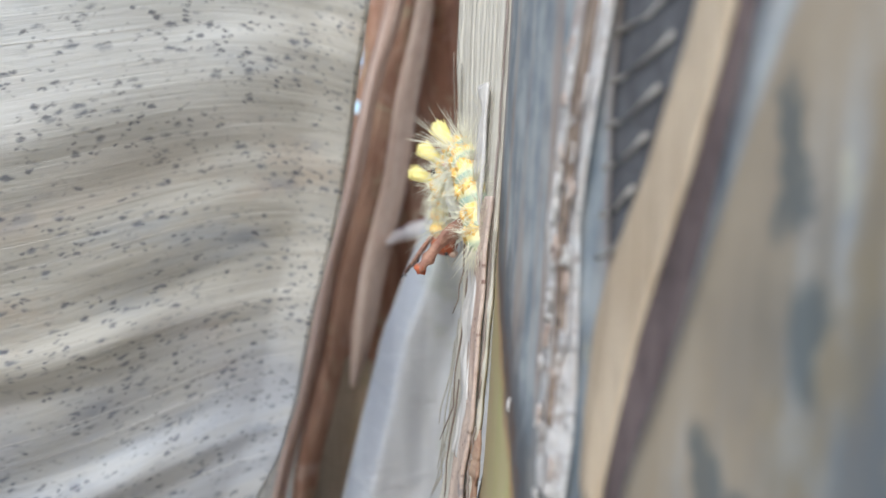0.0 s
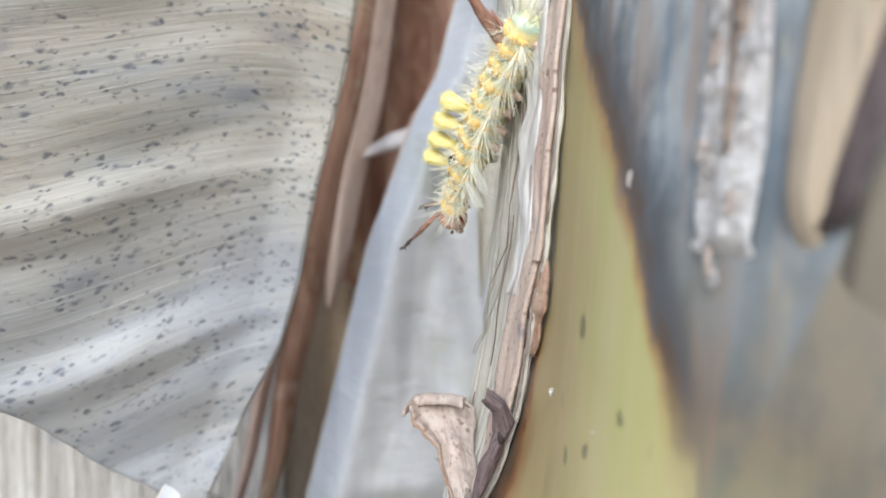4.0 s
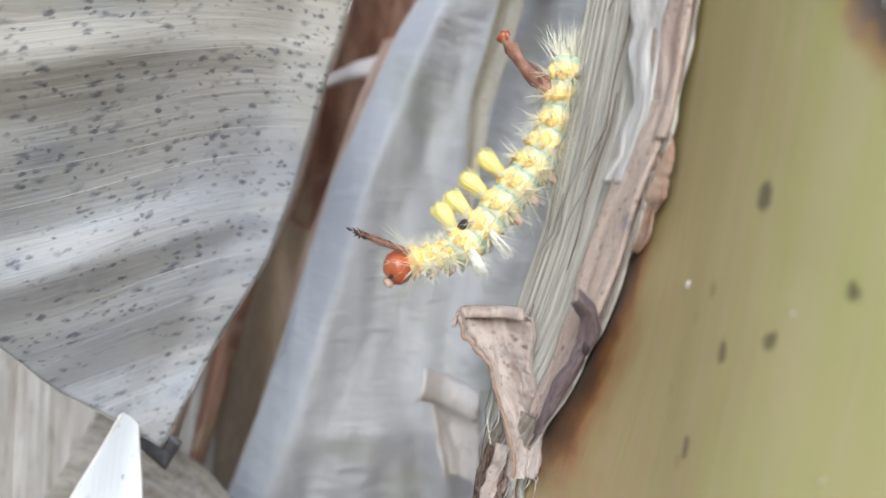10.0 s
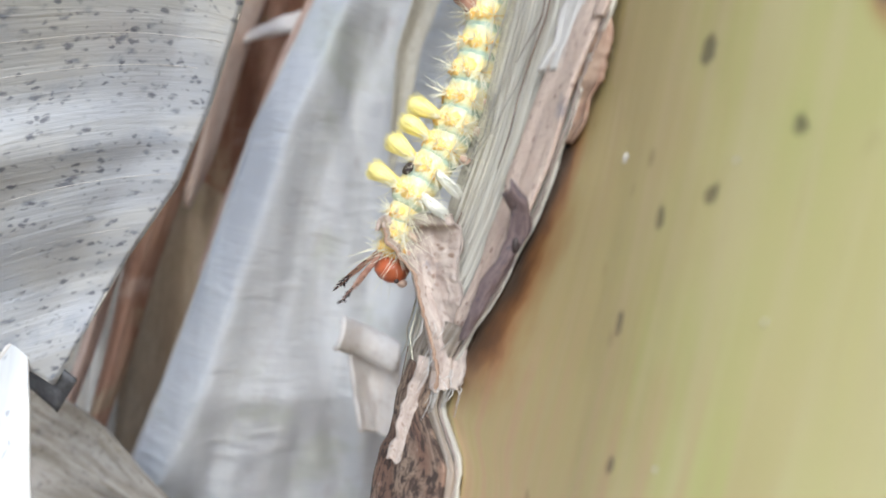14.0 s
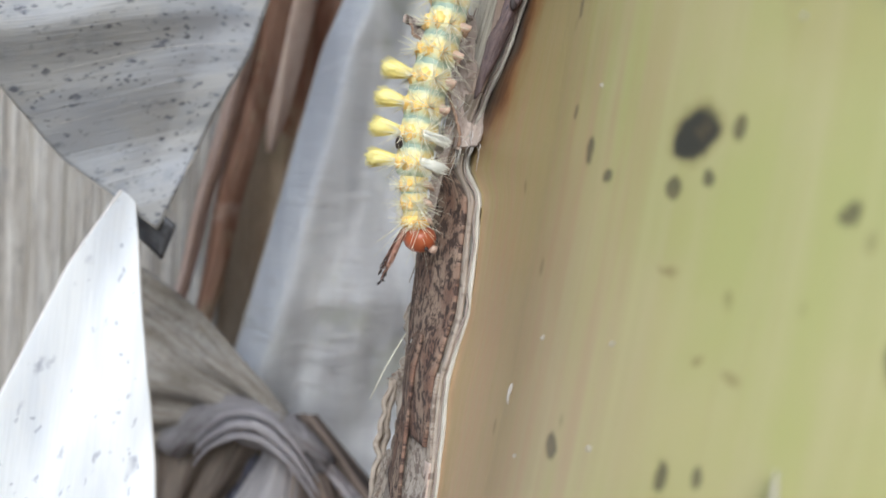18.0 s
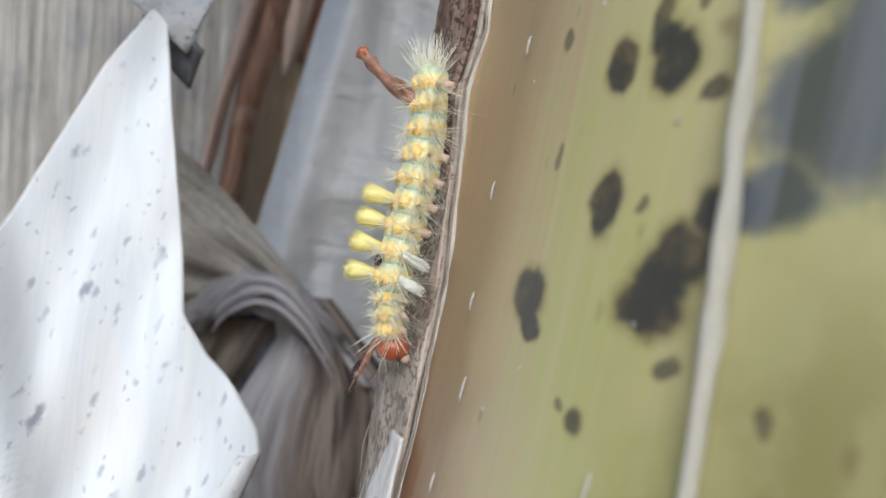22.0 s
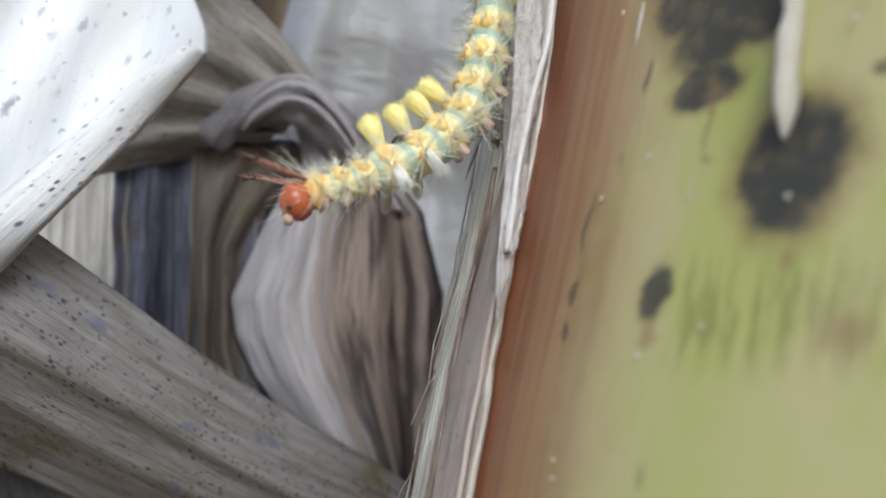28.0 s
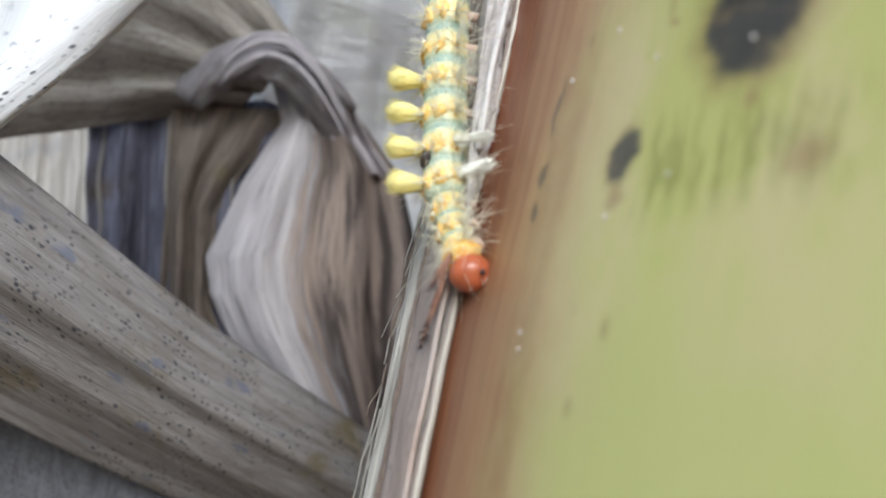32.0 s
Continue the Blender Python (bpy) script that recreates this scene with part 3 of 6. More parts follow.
    c = k.mix(k.math("MULTIPLY", mask, 0.94), c, k.mix(k.step(k.noise(uv, 11.0, 4, 0.65), 0.46, 0.7), (0.028, 0.03, 0.032), (0.13, 0.095, 0.055)))
    # soft brown smudges
    smear = None
    for s0, z0, rs, rz in SMUDGES:
        a = k.math("DIVIDE", k.math("SUBTRACT", ws, s0), rs)
        b = k.math("DIVIDE", k.math("SUBTRACT", wz, z0), rz)
        one = k.step(k.math("ADD", k.math("ADD", k.math("MULTIPLY", a, a), k.math("MULTIPLY", b, b)), rag), 1.9, -0.9)
        smear = one if smear is None else k.math("MAXIMUM", smear, one)
    c = k.mix(k.math("MULTIPLY", smear, 0.75), c, (0.24, 0.15, 0.07))
    # broad slate-blue bruises
    bruise = None
    for s0, z0, rs, rz in BRUISES:
        a = k.math("DIVIDE", k.math("SUBTRACT", s, s0), rs)
        b = k.math("DIVIDE", k.math("SUBTRACT", z, z0), rz)
        one = k.step(k.math("ADD", k.math("ADD", k.math("MULTIPLY", a, a), k.math("MULTIPLY", b, b)), k.math("MULTIPLY", rag, 1.6)), 1.9, 0.4)
        bruise = one if bruise is None else k.math("MAXIMUM", bruise, one)
    c = k.mix(k.math("MULTIPLY", bruise, 0.9), c, k.mix(k.step(long, 0.4, 0.6), (0.045, 0.055, 0.06), (0.12, 0.135, 0.16)))
    h = k.math("ADD", k.math("MULTIPLY", thin, 0.6), k.math("MULTIPLY", mask, -0.4))
    return k.done(c, h, 0.25, 0.0004, rough=k.math("ADD", 0.36, k.math("MULTIPLY", k.step(d, 0.0, 0.1), 0.35)))


ROT_HIGH = ((0.626, -1.838, 0.056, 0.045), (0.601, -1.952, 0.018, 0.016), (0.698, -1.926, 0.016, 0.016), (0.749, -1.825, 0.018, 0.018), (0.221, -1.858, 0.018, 0.03), (0.337, -1.925, 0.017, 0.018), (1.002, -1.981, 0.016, 0.022),
            (1.15, -2.2, 0.03, 0.04), (0.13, -0.85, 0.014, 0.03), (0.08, -1.2, 0.012, 0.025), (0.22, -1.15, 0.014, 0.022), (0.02, -1.45, 0.012, 0.025), (0.1, -1.75, 0.012, 0.02), (0.4, -1.0, 0.012, 0.02))
ROT_MID = ((0.719, -2.53, 0.018, 0.024), (0.818, -2.505, 0.012, 0.016), (0.32, -2.603, 0.018, 0.026), (0.617, -2.724, 0.05, 0.05), (0.748, -2.65, 0.032, 0.06), (0.8, -2.735, 0.06, 0.06), (0.765, -2.69, 0.045, 0.05), (0.9, -3.21, 0.075, 0.06), (0.859, -2.622, 0.022, 0.021), (0.934, -2.816, 0.028, 0.026),
           (0.409, -2.924, 0.014, 0.03), (0.668, -3.055, 0.048, 0.07), (0.796, -3.06, 0.016, 0.018), (0.4, -3.29, 0.072, 0.06), (0.44, -3.36, 0.045, 0.03), (0.873, -3.261, 0.085, 0.05), (0.945, -3.155, 0.07, 0.06), (1.014, -3.066, 0.055, 0.055))
ROT_LOW = ((0.957, -3.379, 0.022, 0.022), (0.725, -3.535, 0.03, 0.026), (0.656, -3.515, 0.014, 0.014), (1.18, -3.43, 0.016, 0.022), (0.405, -4.28, 0.115, 0.14), (0.46, -4.43, 0.11, 0.1), (0.545, -4.53, 0.11, 0.12), (0.68, -4.565, 0.06, 0.065), (0.54, -4.685, 0.085, 0.045),
           (0.785, -4.9, 0.098, 0.115), (0.503, -5.13, 0.038, 0.055), (0.794, -4.397, 0.03, 0.045), (0.947, -4.757, 0.022, 0.014), (1.35, -4.75, 0.045, 0.075), (0.205, -4.95, 0.01, 0.07), (0.205, -5.126, 0.014, 0.03), (0.201, -5.216, 0.014, 0.02), (0.34, -4.6, 0.01, 0.04))
SMUDGES = ((0.939, -2.697, 0.03, 0.025), (1.294, -3.898, 0.03, 0.03), (1.224, -3.752, 0.035, 0.035), (1.514, -4.26, 0.05, 0.045), (0.739, -4.466, 0.02, 0.03), (0.515, -5.22, 0.035, 0.03), (0.896, -4.597, 0.016, 0.022), (0.95, -5.21, 0.045, 0.04), (0.8, -5.08, 0.014, 0.022),
           (0.583, -4.854, 0.022, 0.014), (0.57, -4.76, 0.016, 0.09), (1.42, -4.85, 0.04, 0.04), (0.62, -2.12, 0.03, 0.012), (0.85, -2.3, 0.02, 0.012), (0.76, -2.28, 0.016, 0.012))
BRUISES = ((1.1, -2.6, 0.08, 0.1), (1.2, -2.88, 0.16, 0.15), (1.12, -3.03, 0.08, 0.07), (1.35, -2.75, 0.2, 0.22), (1.55, -2.85, 0.3, 0.24))
DEAD_MARKS = ((1.226, -0.37, 0.035, 0.07), (1.3, -0.43, 0.045, 0.05), (1.24, -0.58, 0.035, 0.08), (1.39, -0.15, 0.04, 0.08), (1.5, -0.56, 0.1, 0.06), (1.43, -0.48, 0.05, 0.05), (1.33, 0.1, 0.03, 0.12), (1.62, -0.2, 0.06, 0.12), (0.56, -1.31, 0.02, 0.03), (0.83, -1.25, 0.02, 0.035), (0.76, -1.1, 0.02, 0.03))
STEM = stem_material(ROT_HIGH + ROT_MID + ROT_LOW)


def plain(name, colour, rough=0.5, var=0.25, scale=60.0, bump=0.2, thin=0.0, dark=None):
    k = Nodes(name, rough)
    n = k.noise(k.obj(), scale / SPAN * 0.03, 4)
    c = k.mix(k.step(n, 0.3, 0.7), colour, dark or tuple(v * (1 - var) for v in colour))
    return k.done(c, n, bump, 0.0002, thin=thin)


SOIL = plain("soil_with_litter", (0.2, 0.15, 0.1), 0.9, 0.6, 30.0, 0.6)
def ring_skin():
    """Ring of the body: yellowish over its middle, translucent grey-green towards its folds."""
    k = Nodes("ringed_skin", 0.42)
    p = k.obj()
    n = k.noise(p, 900.0, 4)
    along = k.math("ABSOLUTE", k.math("ADD", k.split(p)[1], k.math("MULTIPLY", k.math("SUBTRACT", n, 0.5), 0.0012)))
    c = k.mix(k.step(n, 0.35, 0.65), (0.42, 0.54, 0.42), (0.58, 0.65, 0.48))
    c = k.mix(k.math("MULTIPLY", k.step(along, 0.0014, 0.0006), 0.9), c, k.mix(k.step(n, 0.4, 0.6), (0.86, 0.66, 0.25), (0.84, 0.77, 0.42)))
    return k.done(c, n, 0.4, 0.0002, thin=0.05)


SKIN = ring_skin()
TAIL = plain("yellow_green_tail", (0.74, 0.72, 0.42), 0.5, 0.3, 900.0, 0.4, 0.05, (0.6, 0.68, 0.46))
BAND = plain("grey_green_fold", (0.33, 0.47, 0.41), 0.5, 0.3, 700.0, 0.3, 0.1, (0.5, 0.58, 0.42))
WART = plain("orange_yellow_wart", (0.9, 0.52, 0.12), 0.55, 0.2, 900.0, 0.4, 0.05, (0.92, 0.7, 0.27))
SETA = plain("white_bristle", (0.88, 0.85, 0.69), 0.5, 0.08, 500.0, 0.0, 0.0)
BRUSH = plain("yellow_brush", (0.98, 0.86, 0.34), 0.7, 0.06, 900.0, 0.3, 0.08)
SIDEBRUSH = plain("cream_side_tuft", (0.95, 0.94, 0.87), 0.7, 0.1, 900.0, 0.3, 0.05)
HEAD = plain("orange_red_head", (0.52, 0.13, 0.055), 0.28, 0.3, 500.0, 0.15)
PENCIL = plain("russet_hair_pencil", (0.54, 0.31, 0.22), 0.7, 0.35, 900.0, 0.6, 0.25, (0.34, 0.16, 0.12))
PLUME = plain("black_plume", (0.04, 0.025, 0.025), 0.6, 0.4, 900.0, 0.1)
FOOT = plain("pinkish_proleg", (0.76, 0.55, 0.44), 0.45, 0.2, 800.0, 0.2, 0.25)


# ---- mesh helpers ----
def V(x, y, z):
    return Vector((SPAN * x, SPAN * y, EYE + SPAN * z))


def pieces(table):
    """A smooth run through (key, value) pairs."""
    def f(x):
        if x <= table[0][0]:
            return table[0][1]
        for (a, p), (b, q) in zip(table, table[1:]):
            if x <= b:
                w = (x - a) / (b - a)
                return p + (q - p) * w
        return table[-1][1]
    return f


def n3(x, y, z=0.0, amp=1.0):
    return amp * noise.noise((x, y, z))


HAIRY = ("bristles", "pencil_hairs", "whiskers", "tail_bristles", "plume", "brush_hairs")


def link(name, bm, material, parent=None, label="", smooth=True):
    me = bpy.data.meshes.new(name)
    bm.normal_update()
    bm.to_mesh(me)
    bm.free()
    me.materials.append(material)
    if smooth:
        me.polygons.foreach_set("use_smooth", [True] * len(me.polygons))
    ob = new(name, me)
    if parent:
        ob.parent = parent
    if name in HAIRY:
        return tagged(ob, label or "fine hairs", kind="stuff")
    return tagged(ob, label) if label else ob


part = link


def sheet_mesh(f, nu, nv, thick=0.012, uvs=None, origin=None):
    """A thin sheet with two faces and a rim. f(u, v) gives a point of the plan; uvs(u, v) its place in the skin's pattern."""
    bm = bmesh.new()
    layer = bm.loops.layers.uv.new("UVMap")
    pts = [[Vector(f(i / nu, j / nv)) for i in range(nu + 1)] for j in range(nv + 1)]
    pat = [[(uvs or (lambda u, v: (pts[j][i].x, pts[j][i].z)))(i / nu, j / nv) for i in range(nu + 1)] for j in range(nv + 1)]
    top, low = [], []
    for j in range(nv + 1):
        a, b = [], []
        for i in range(nu + 1):
            du = pts[j][min(i + 1, nu)] - pts[j][max(i - 1, 0)]
            dv = pts[min(j + 1, nv)][i] - pts[max(j - 1, 0)][i]
            n = du.cross(dv)
            n = n.normalized() if n.length > 1e-9 else Vector((0, -1, 0))
            for row, s in ((a, 0.5), (b, -0.5)):
                p = pts[j][i] + n * thick * s
                w = V(*p)
                row.append(bm.verts.new(w - origin if origin else w))
        top.append(a)
        low.append(b)

    def face(vs, ids):
        try:
            fc = bm.faces.new(vs)
        except ValueError:
            return
        for lp, (j, i) in zip(fc.loops, ids):
            lp[layer].uv = pat[j][i]

    for j in range(nv):
        for i in range(nu):
            ids = ((j, i), (j, i + 1), (j + 1, i + 1), (j + 1, i))
            face([top[q][p] for q, p in ids], ids)
            ids = ids[::-1]
            face([low[q][p] for q, p in ids], ids)
    rim = [(0, i) for i in range(nu)] + [(j, nu) for j in range(nv)] + [(nv, i) for i in range(nu, 0, -1)] + [(j, 0) for j in range(nv, 0, -1)]
    for (j, i), (q, p) in zip(rim, rim[1:] + rim[:1]):
        face([top[q][p], top[j][i], low[j][i], low[q][p]], ((q, p), (j, i), (j, i), (q, p)))
    return bm


def dome_at(at, r, scale):
    bm = bmesh.new()
    bmesh.ops.create_icosphere(bm, subdivisions=2, radius=1.0)
    for v in bm.verts:
        v.co = V(at[0] + v.co.x * r * scale[0], at[1] + v.co.y * r * scale[1], at[2] + v.co.z * r * scale[2])
    return bm


def tube_mesh(points, radii, sides=8, flat=1.0, uv_scale=1.0, world=True, seed=0.0, rough=0.0):
    """A tapered tube through points."""
    bm = bmesh.new()
    layer = bm.loops.layers.uv.new("UVMap")
    pts = [Vector(p) for p in points]
    rings, run = [], 0.0
    ref = Vector((0.31, -0.9, 0.2)).normalized()
    for k, p in enumerate(pts):
        t = (pts[min(k + 1, len(pts) - 1)] - pts[max(k - 1, 0)]).normalized()
        a = t.cross(ref).normalized()
        b = t.cross(a)
        run += (p - pts[k - 1]).length if k else 0
        ring = []
        for i in range(sides):
            w = 2 * math.pi * i / sides
            r = radii[k] * (1 + rough * n3(i * 1.7 + seed, k * 0.6, seed))
            q = p + a * (math.cos(w) * r) + b * (math.sin(w) * r * flat)
            ring.append(bm.verts.new(V(*q) if world else q * SPAN))
        rings.append((ring, run))
    for (r0, l0), (r1, l1) in zip(rings, rings[1:]):
        for i in range(sides):
            j = (i + 1) % sides
            fc = bm.faces.new((r0[i], r0[j], r1[j], r1[i]))
            for lp, q in zip(fc.loops, ((i, l0), (i + 1, l0), (i + 1, l1), (i, l1))):
                lp[layer].uv = (q[0] * uv_scale * 0.1, q[1])
    bm.faces.new(rings[0][0][::-1])
    bm.faces.new(rings[-1][0])
    return bm


# ---- ground and stem ----
def ground():
    bm = bmesh.new()
    n, near = 40, 3.0
    for j in range(n + 1):
        for i in range(n + 1):
            x, y = (i / n - 0.5) * 2, (j / n - 0.5) * 2
            x, y = near * x + 900 * x ** 7, near * y + 900 * y ** 7
            bm.verts.new((x, y, 0.05 * noise.noise((x * 2, y * 2, 0)) - 0.03))
    bm.verts.ensure_lookup_table()
    for j in range(n):
        for i in range(n):
            a = j * (n + 1) + i
            bm.faces.new([bm.verts[q] for q in (a, a + 1, a + n + 2, a + n + 1)])
    tagged(link("ground", bm, SOIL), "brown bare soil with scattered dead leaf litter", "ground", kind="structure")


RS = 3.0


def stem_left(z):
    """Where the stem's left flank stands at that height."""
    u = -z - 0.5
    if u < 0:
        return 0.2 - 0.042 * u
    if u > 5:
        return -0.545 - 0.2 * (u - 5)
    return 0.2 - 0.042 * u - 0.0214 * u * u


def on_stem(s, z, h=0.0):
    """A point of the stem's skin: s round it towards the eye, h proud of it."""
    a = s / RS
    return Vector((stem_left(z) + RS - (RS + h) * math.cos(a), 2.35 - (RS + h) * math.sin(a), z))


def swell(s, z):
    """Slight unevenness of the stem's skin."""
    return 0.012 * n3(s * 1.2, z * 0.5) + 0.02 * n3(s * 0.5, z * 0.15, 4.0)


def banana_stem():
    zs = [-33 + 1.5 * k for k in range(15)] + [-11 + 0.1 * k for k in range(150)] + [4 + 1.0 * k for k in range(15)]
    n = 150
    bm = bmesh.new()
    layer = bm.loops.layers.uv.new("UVMap")
    rows = []
    for z in zs:
        row = []
        for i in range(n):
            s = 2 * math.pi * RS * (i / n - 0.3)
            row.append((bm.verts.new(V(*on_stem(s, z, swell(s, z)))), s))
        rows.append((row, z))
    for (r0, z0), (r1, z1) in zip(rows, rows[1:]):
        for i in range(n):
            j = (i + 1) % n
            fc = bm.faces.new((r0[i][0], r0[j][0], r1[j][0], r1[i][0]))
            sj = r0[j][1] if j else r0[i][1] + 2 * math.pi * RS / n
            for lp, q in zip(fc.loops, ((r0[i][1], z0), (sj, z0), (sj, z1), (r0[i][1], z1))):
                lp[layer].uv = q
    bm.faces.new([v for v, _ in rows[-1][0]])
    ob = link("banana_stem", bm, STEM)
    tagged(ob, "yellow-green banana stem with black rot marks and a grey dying top", "banana stem")
    return ob


ground()
stem = banana_stem()


def on_skin(name, material, table, h, thick, label, wave=0.02, nu=10, nv=60, fade=0.0):
    """A strip that lies on the stem: table of (z, s of its one side, s of its other)."""
    za, zb = table[0][0], table[-1][0]
    lo, hi = pieces([(-z, a) for z, a, b in table]), pieces([(-z, b) for z, a, b in table])

    def f(u, v):
        z = za + (zb - za) * v
        s = lo(-z) + (hi(-z) - lo(-z)) * u + 0.4 * wave * n3(z * 6, u * 2, h * 9)
        lift = min(1.0, max(0.0, (z - zb) / fade)) if fade else 1.0
        return on_stem(s, z, (lift - 1) * 0.07 + lift * h * (0.35 + 0.65 * math.sin(math.pi * max(u, 0.0) ** 0.6) ** 0.5) + 0.006 + lift * wave * n3(u * 2, z * 4, h * 30))
    return link(name, sheet_mesh(f, nu, nv, thick, lambda u, v: (lo(-za - (zb - za) * v) + (hi(-za - (zb - za) * v) - lo(-za - (zb - za) * v)) * u, za + (zb - za) * v)), material, stem, label)


def stem_layers():
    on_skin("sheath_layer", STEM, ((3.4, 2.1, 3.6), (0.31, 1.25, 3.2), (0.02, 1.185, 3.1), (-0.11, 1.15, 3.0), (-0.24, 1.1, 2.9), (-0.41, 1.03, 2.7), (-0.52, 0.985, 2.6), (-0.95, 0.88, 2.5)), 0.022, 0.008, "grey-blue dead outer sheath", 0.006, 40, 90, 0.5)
    on_skin("tan_strip", TAWNY, ((3.4, 1.9, 2.0), (0.3, 1.11, 1.2), (0.1, 1.02, 1.14), (-0.1, 0.91, 1.06), (-0.2, 0.875, 1.02), (-0.36, 0.865, 0.975), (-0.5, 0.87, 0.94), (-0.67, 0.88, 0.9)), 0.02, 0.01, "pale tan peeling strip", 0.006, 10, 90, 0.15)
    on_skin("flaky_strip", FLAKY, ((3.4, 0.9, 1.1), (0.5, 0.7, 0.88), (0.0, 0.61, 0.78), (-0.2, 0.62, 0.79), (-0.4, 0.625, 0.8), (-0.55, 0.635, 0.79), (-0.63, 0.68, 0.78), (-0.68, 0.72, 0.755)), 0.012, 0.006, "flaky whitish strip of old skin", 0.012, 18, 240, 0.1)
    on_skin("red_streak", ROTTEN, ((3.4, 1.0, 1.04), (0.5, 0.78, 0.83), (0.0, 0.69, 0.735), (-0.35, 0.7, 0.75), (-0.52, 0.72, 0.74)), 0.022, 0.006, "dark reddish streak", 0.016, 6, 160, 0.1)
    rnd = random.Random(21)
    for k in range(44):
        z = 0.45 - 1.08 * k / 43 + rnd.uniform(-0.02, 0.02)
        s0 = 0.66 + 0.1 * max(0.0, z) + rnd.uniform(-0.01, 0.1)
        w, le = rnd.uniform(0.02, 0.06), rnd.uniform(0.02, 0.06)
        lift, q = rnd.uniform(0.012, 0.03), rnd.random() * 20

        def flake(u, v):
            wide = w * (0.4 + 0.6 * math.sin(math.pi * (0.1 + 0.8 * v))) * (1 + 0.8 * n3(v * 5, q))
            return on_stem(s0 + (u - 0.5) * wide + 0.012 * n3(v * 3, q + 4), z - le * v, 0.019 + lift * (u - 0.3) ** 2 + 0.003 * n3(u * 3, v * 3, q))
        part("skin_flake", sheet_mesh(flake, 4, 6, 0.004, lambda u, v: (s0 + u * w, z - le * v)), (CHALK, FLAKY, PINK, FLAKY)[k % 4], stem)
    # dark strips on the skin give the cleft and the hollow their shade
    on_skin("dark_cleft", CLEFT, ((3.4, 1.95, 2.2), (0.4, 1.19, 1.32), (0.1, 1.1, 1.23), (-0.1, 1.03, 1.16), (-0.24, 0.98, 1.12), (-0.41, 0.94, 1.04), (-0.55, 0.92, 0.97)), 0.004, 0.004, "dark strip for the shaded cleft between the sheaths", 0.002, 6, 60)
    on_skin("hollow_layer", DARK, ((3.4, 1.2, 2.1), (0.5, 0.9, 1.24), (0.2, 0.88, 1.12), (0.1, 0.89, 1.08), (-0.05, 0.905, 1.02), (-0.13, 0.925, 0.97)), 0.004, 0.006, "ladder-like hollow with its shade coloured dark grey", 0.004, 8, 60)
    for k in range(9):
        z = -0.06 + 0.085 * k + 0.02 * n3(k * 3.3, 1)
        pts = [on_stem(0.88 + 0.03 * z + (0.1 + 0.3 * max(0.0, z)) * w, z + 0.05 * w - 0.012 * math.sin(math.pi * w) + 0.008 * n3(k, w * 3), 0.022) for w in (0, 0.25, 0.5, 0.75, 1)]
        part("cross_fibre", tube_mesh(pts, (0.006, 0.004, 0.003, 0.004, 0.006), 6), FIBRE, stem, "pale fibre across the cleft")
    # hanging pale strands
    def strand(table, r):
        pts = []
        for (z0, s0), (z1, s1) in zip(table, table[1:]):
            pts += [on_stem(s0 + (s1 - s0) * w / 6, z0 + (z1 - z0) * w / 6, 0.02 + 0.008 * n3(z0 + w, s0)) for w in range(6)]
        part("strand", tube_mesh(pts, [r * min(1.0, 0.15 + k / 5, 0.15 + (len(pts) - 1 - k) / 3) * (0.75 + 0.6 * abs(n3(k * 0.4, r * 90))) for k in range(len(pts))], 8, 0.5, rough=0.35), STRAND, stem, "whitish dried strand")
    strand(((-2.42, 0.99), (-2.72, 1.01), (-3.15, 1.05), (-3.55, 1.09), (-3.95, 1.135), (-4.15, 1.17), (-4.65, 1.2)), 0.03)
    strand(((-4.4, 0.75), (-4.6, 0.762), (-4.75, 0.77), (-4.88, 0.79)), 0.038)
    rnd = random.Random(8)
    flecks = [(0.3, -4.25, 0.05), (0.28, -4.45, 0.06), (0.4, -4.35, 0.05), (0.36, -0.47, 0.02), (-0.09, -1.08, 0.012), (-0.29, -2.52, 0.03), (-0.34, -2.05, 0.03), (-0.2, -2.3, 0.02), (0.02, -2.55, 0.03), (-0.05, -3.0, 0.03), (0.0, -3.35, 0.03), (0.12, -3.6, 0.04), (0.05, -3.9, 0.03), (0.1, -4.1, 0.04), (0.83, -3.66, 0.04)]
    flecks += [(rnd.uniform(0.1, 0.9), rnd.uniform(-5.6, -0.9), rnd.uniform(0.003, 0.006)) for _ in range(26)]
    for s, z, le in flecks:
        r = min(0.008, 0.004 + le * 0.25) if le < 0.02 else 0.005
        part("scale_fleck", tube_mesh([on_stem(s, z + le, 0.003), on_stem(s + 0.002, z + le * 0.4, 0.006), on_stem(s - 0.002, z - le * 0.4, 0.006), on_stem(s, z - le, 0.003)], (r * 0.4, r, r * 0.8, r * 0.3), 6, 0.5), CHALK, stem, "small white fleck")


stem_layers()

# ---- the dead margin on which the caterpillar walks ----
RIGHT = pieces([(-3.4, 0.36), (-0.66, 0.27), (0.2, 0.23), (0.67, 0.2), (0.8, 0.185), (1.14, 0.165), (1.3, 0.155), (1.45, 0.13), (1.6, 0.085), (1.75, 0.05), (1.88, 0.04), (2.0, 0.04), (2.4, 0.01), (2.62, -0.05), (3.32, -0.09), (3.89, -0.19), (4.48, -0.317), (5.13, -0.49), (5.92, -0.66), (9, -1.3)])
NEAR = pieces([(-3.4, 2.62), (0.67, 2.65), (1.1, 2.79), (1.3, 2.86), (1.55, 2.98), (1.75, 3.06), (1.9, 3.08), (2.0, 2.86), (2.4, 2.8), (3.0, 2.74), (4.0, 2.64), (5.1, 2.47), (6.0, 2.4), (9, 2.3)])
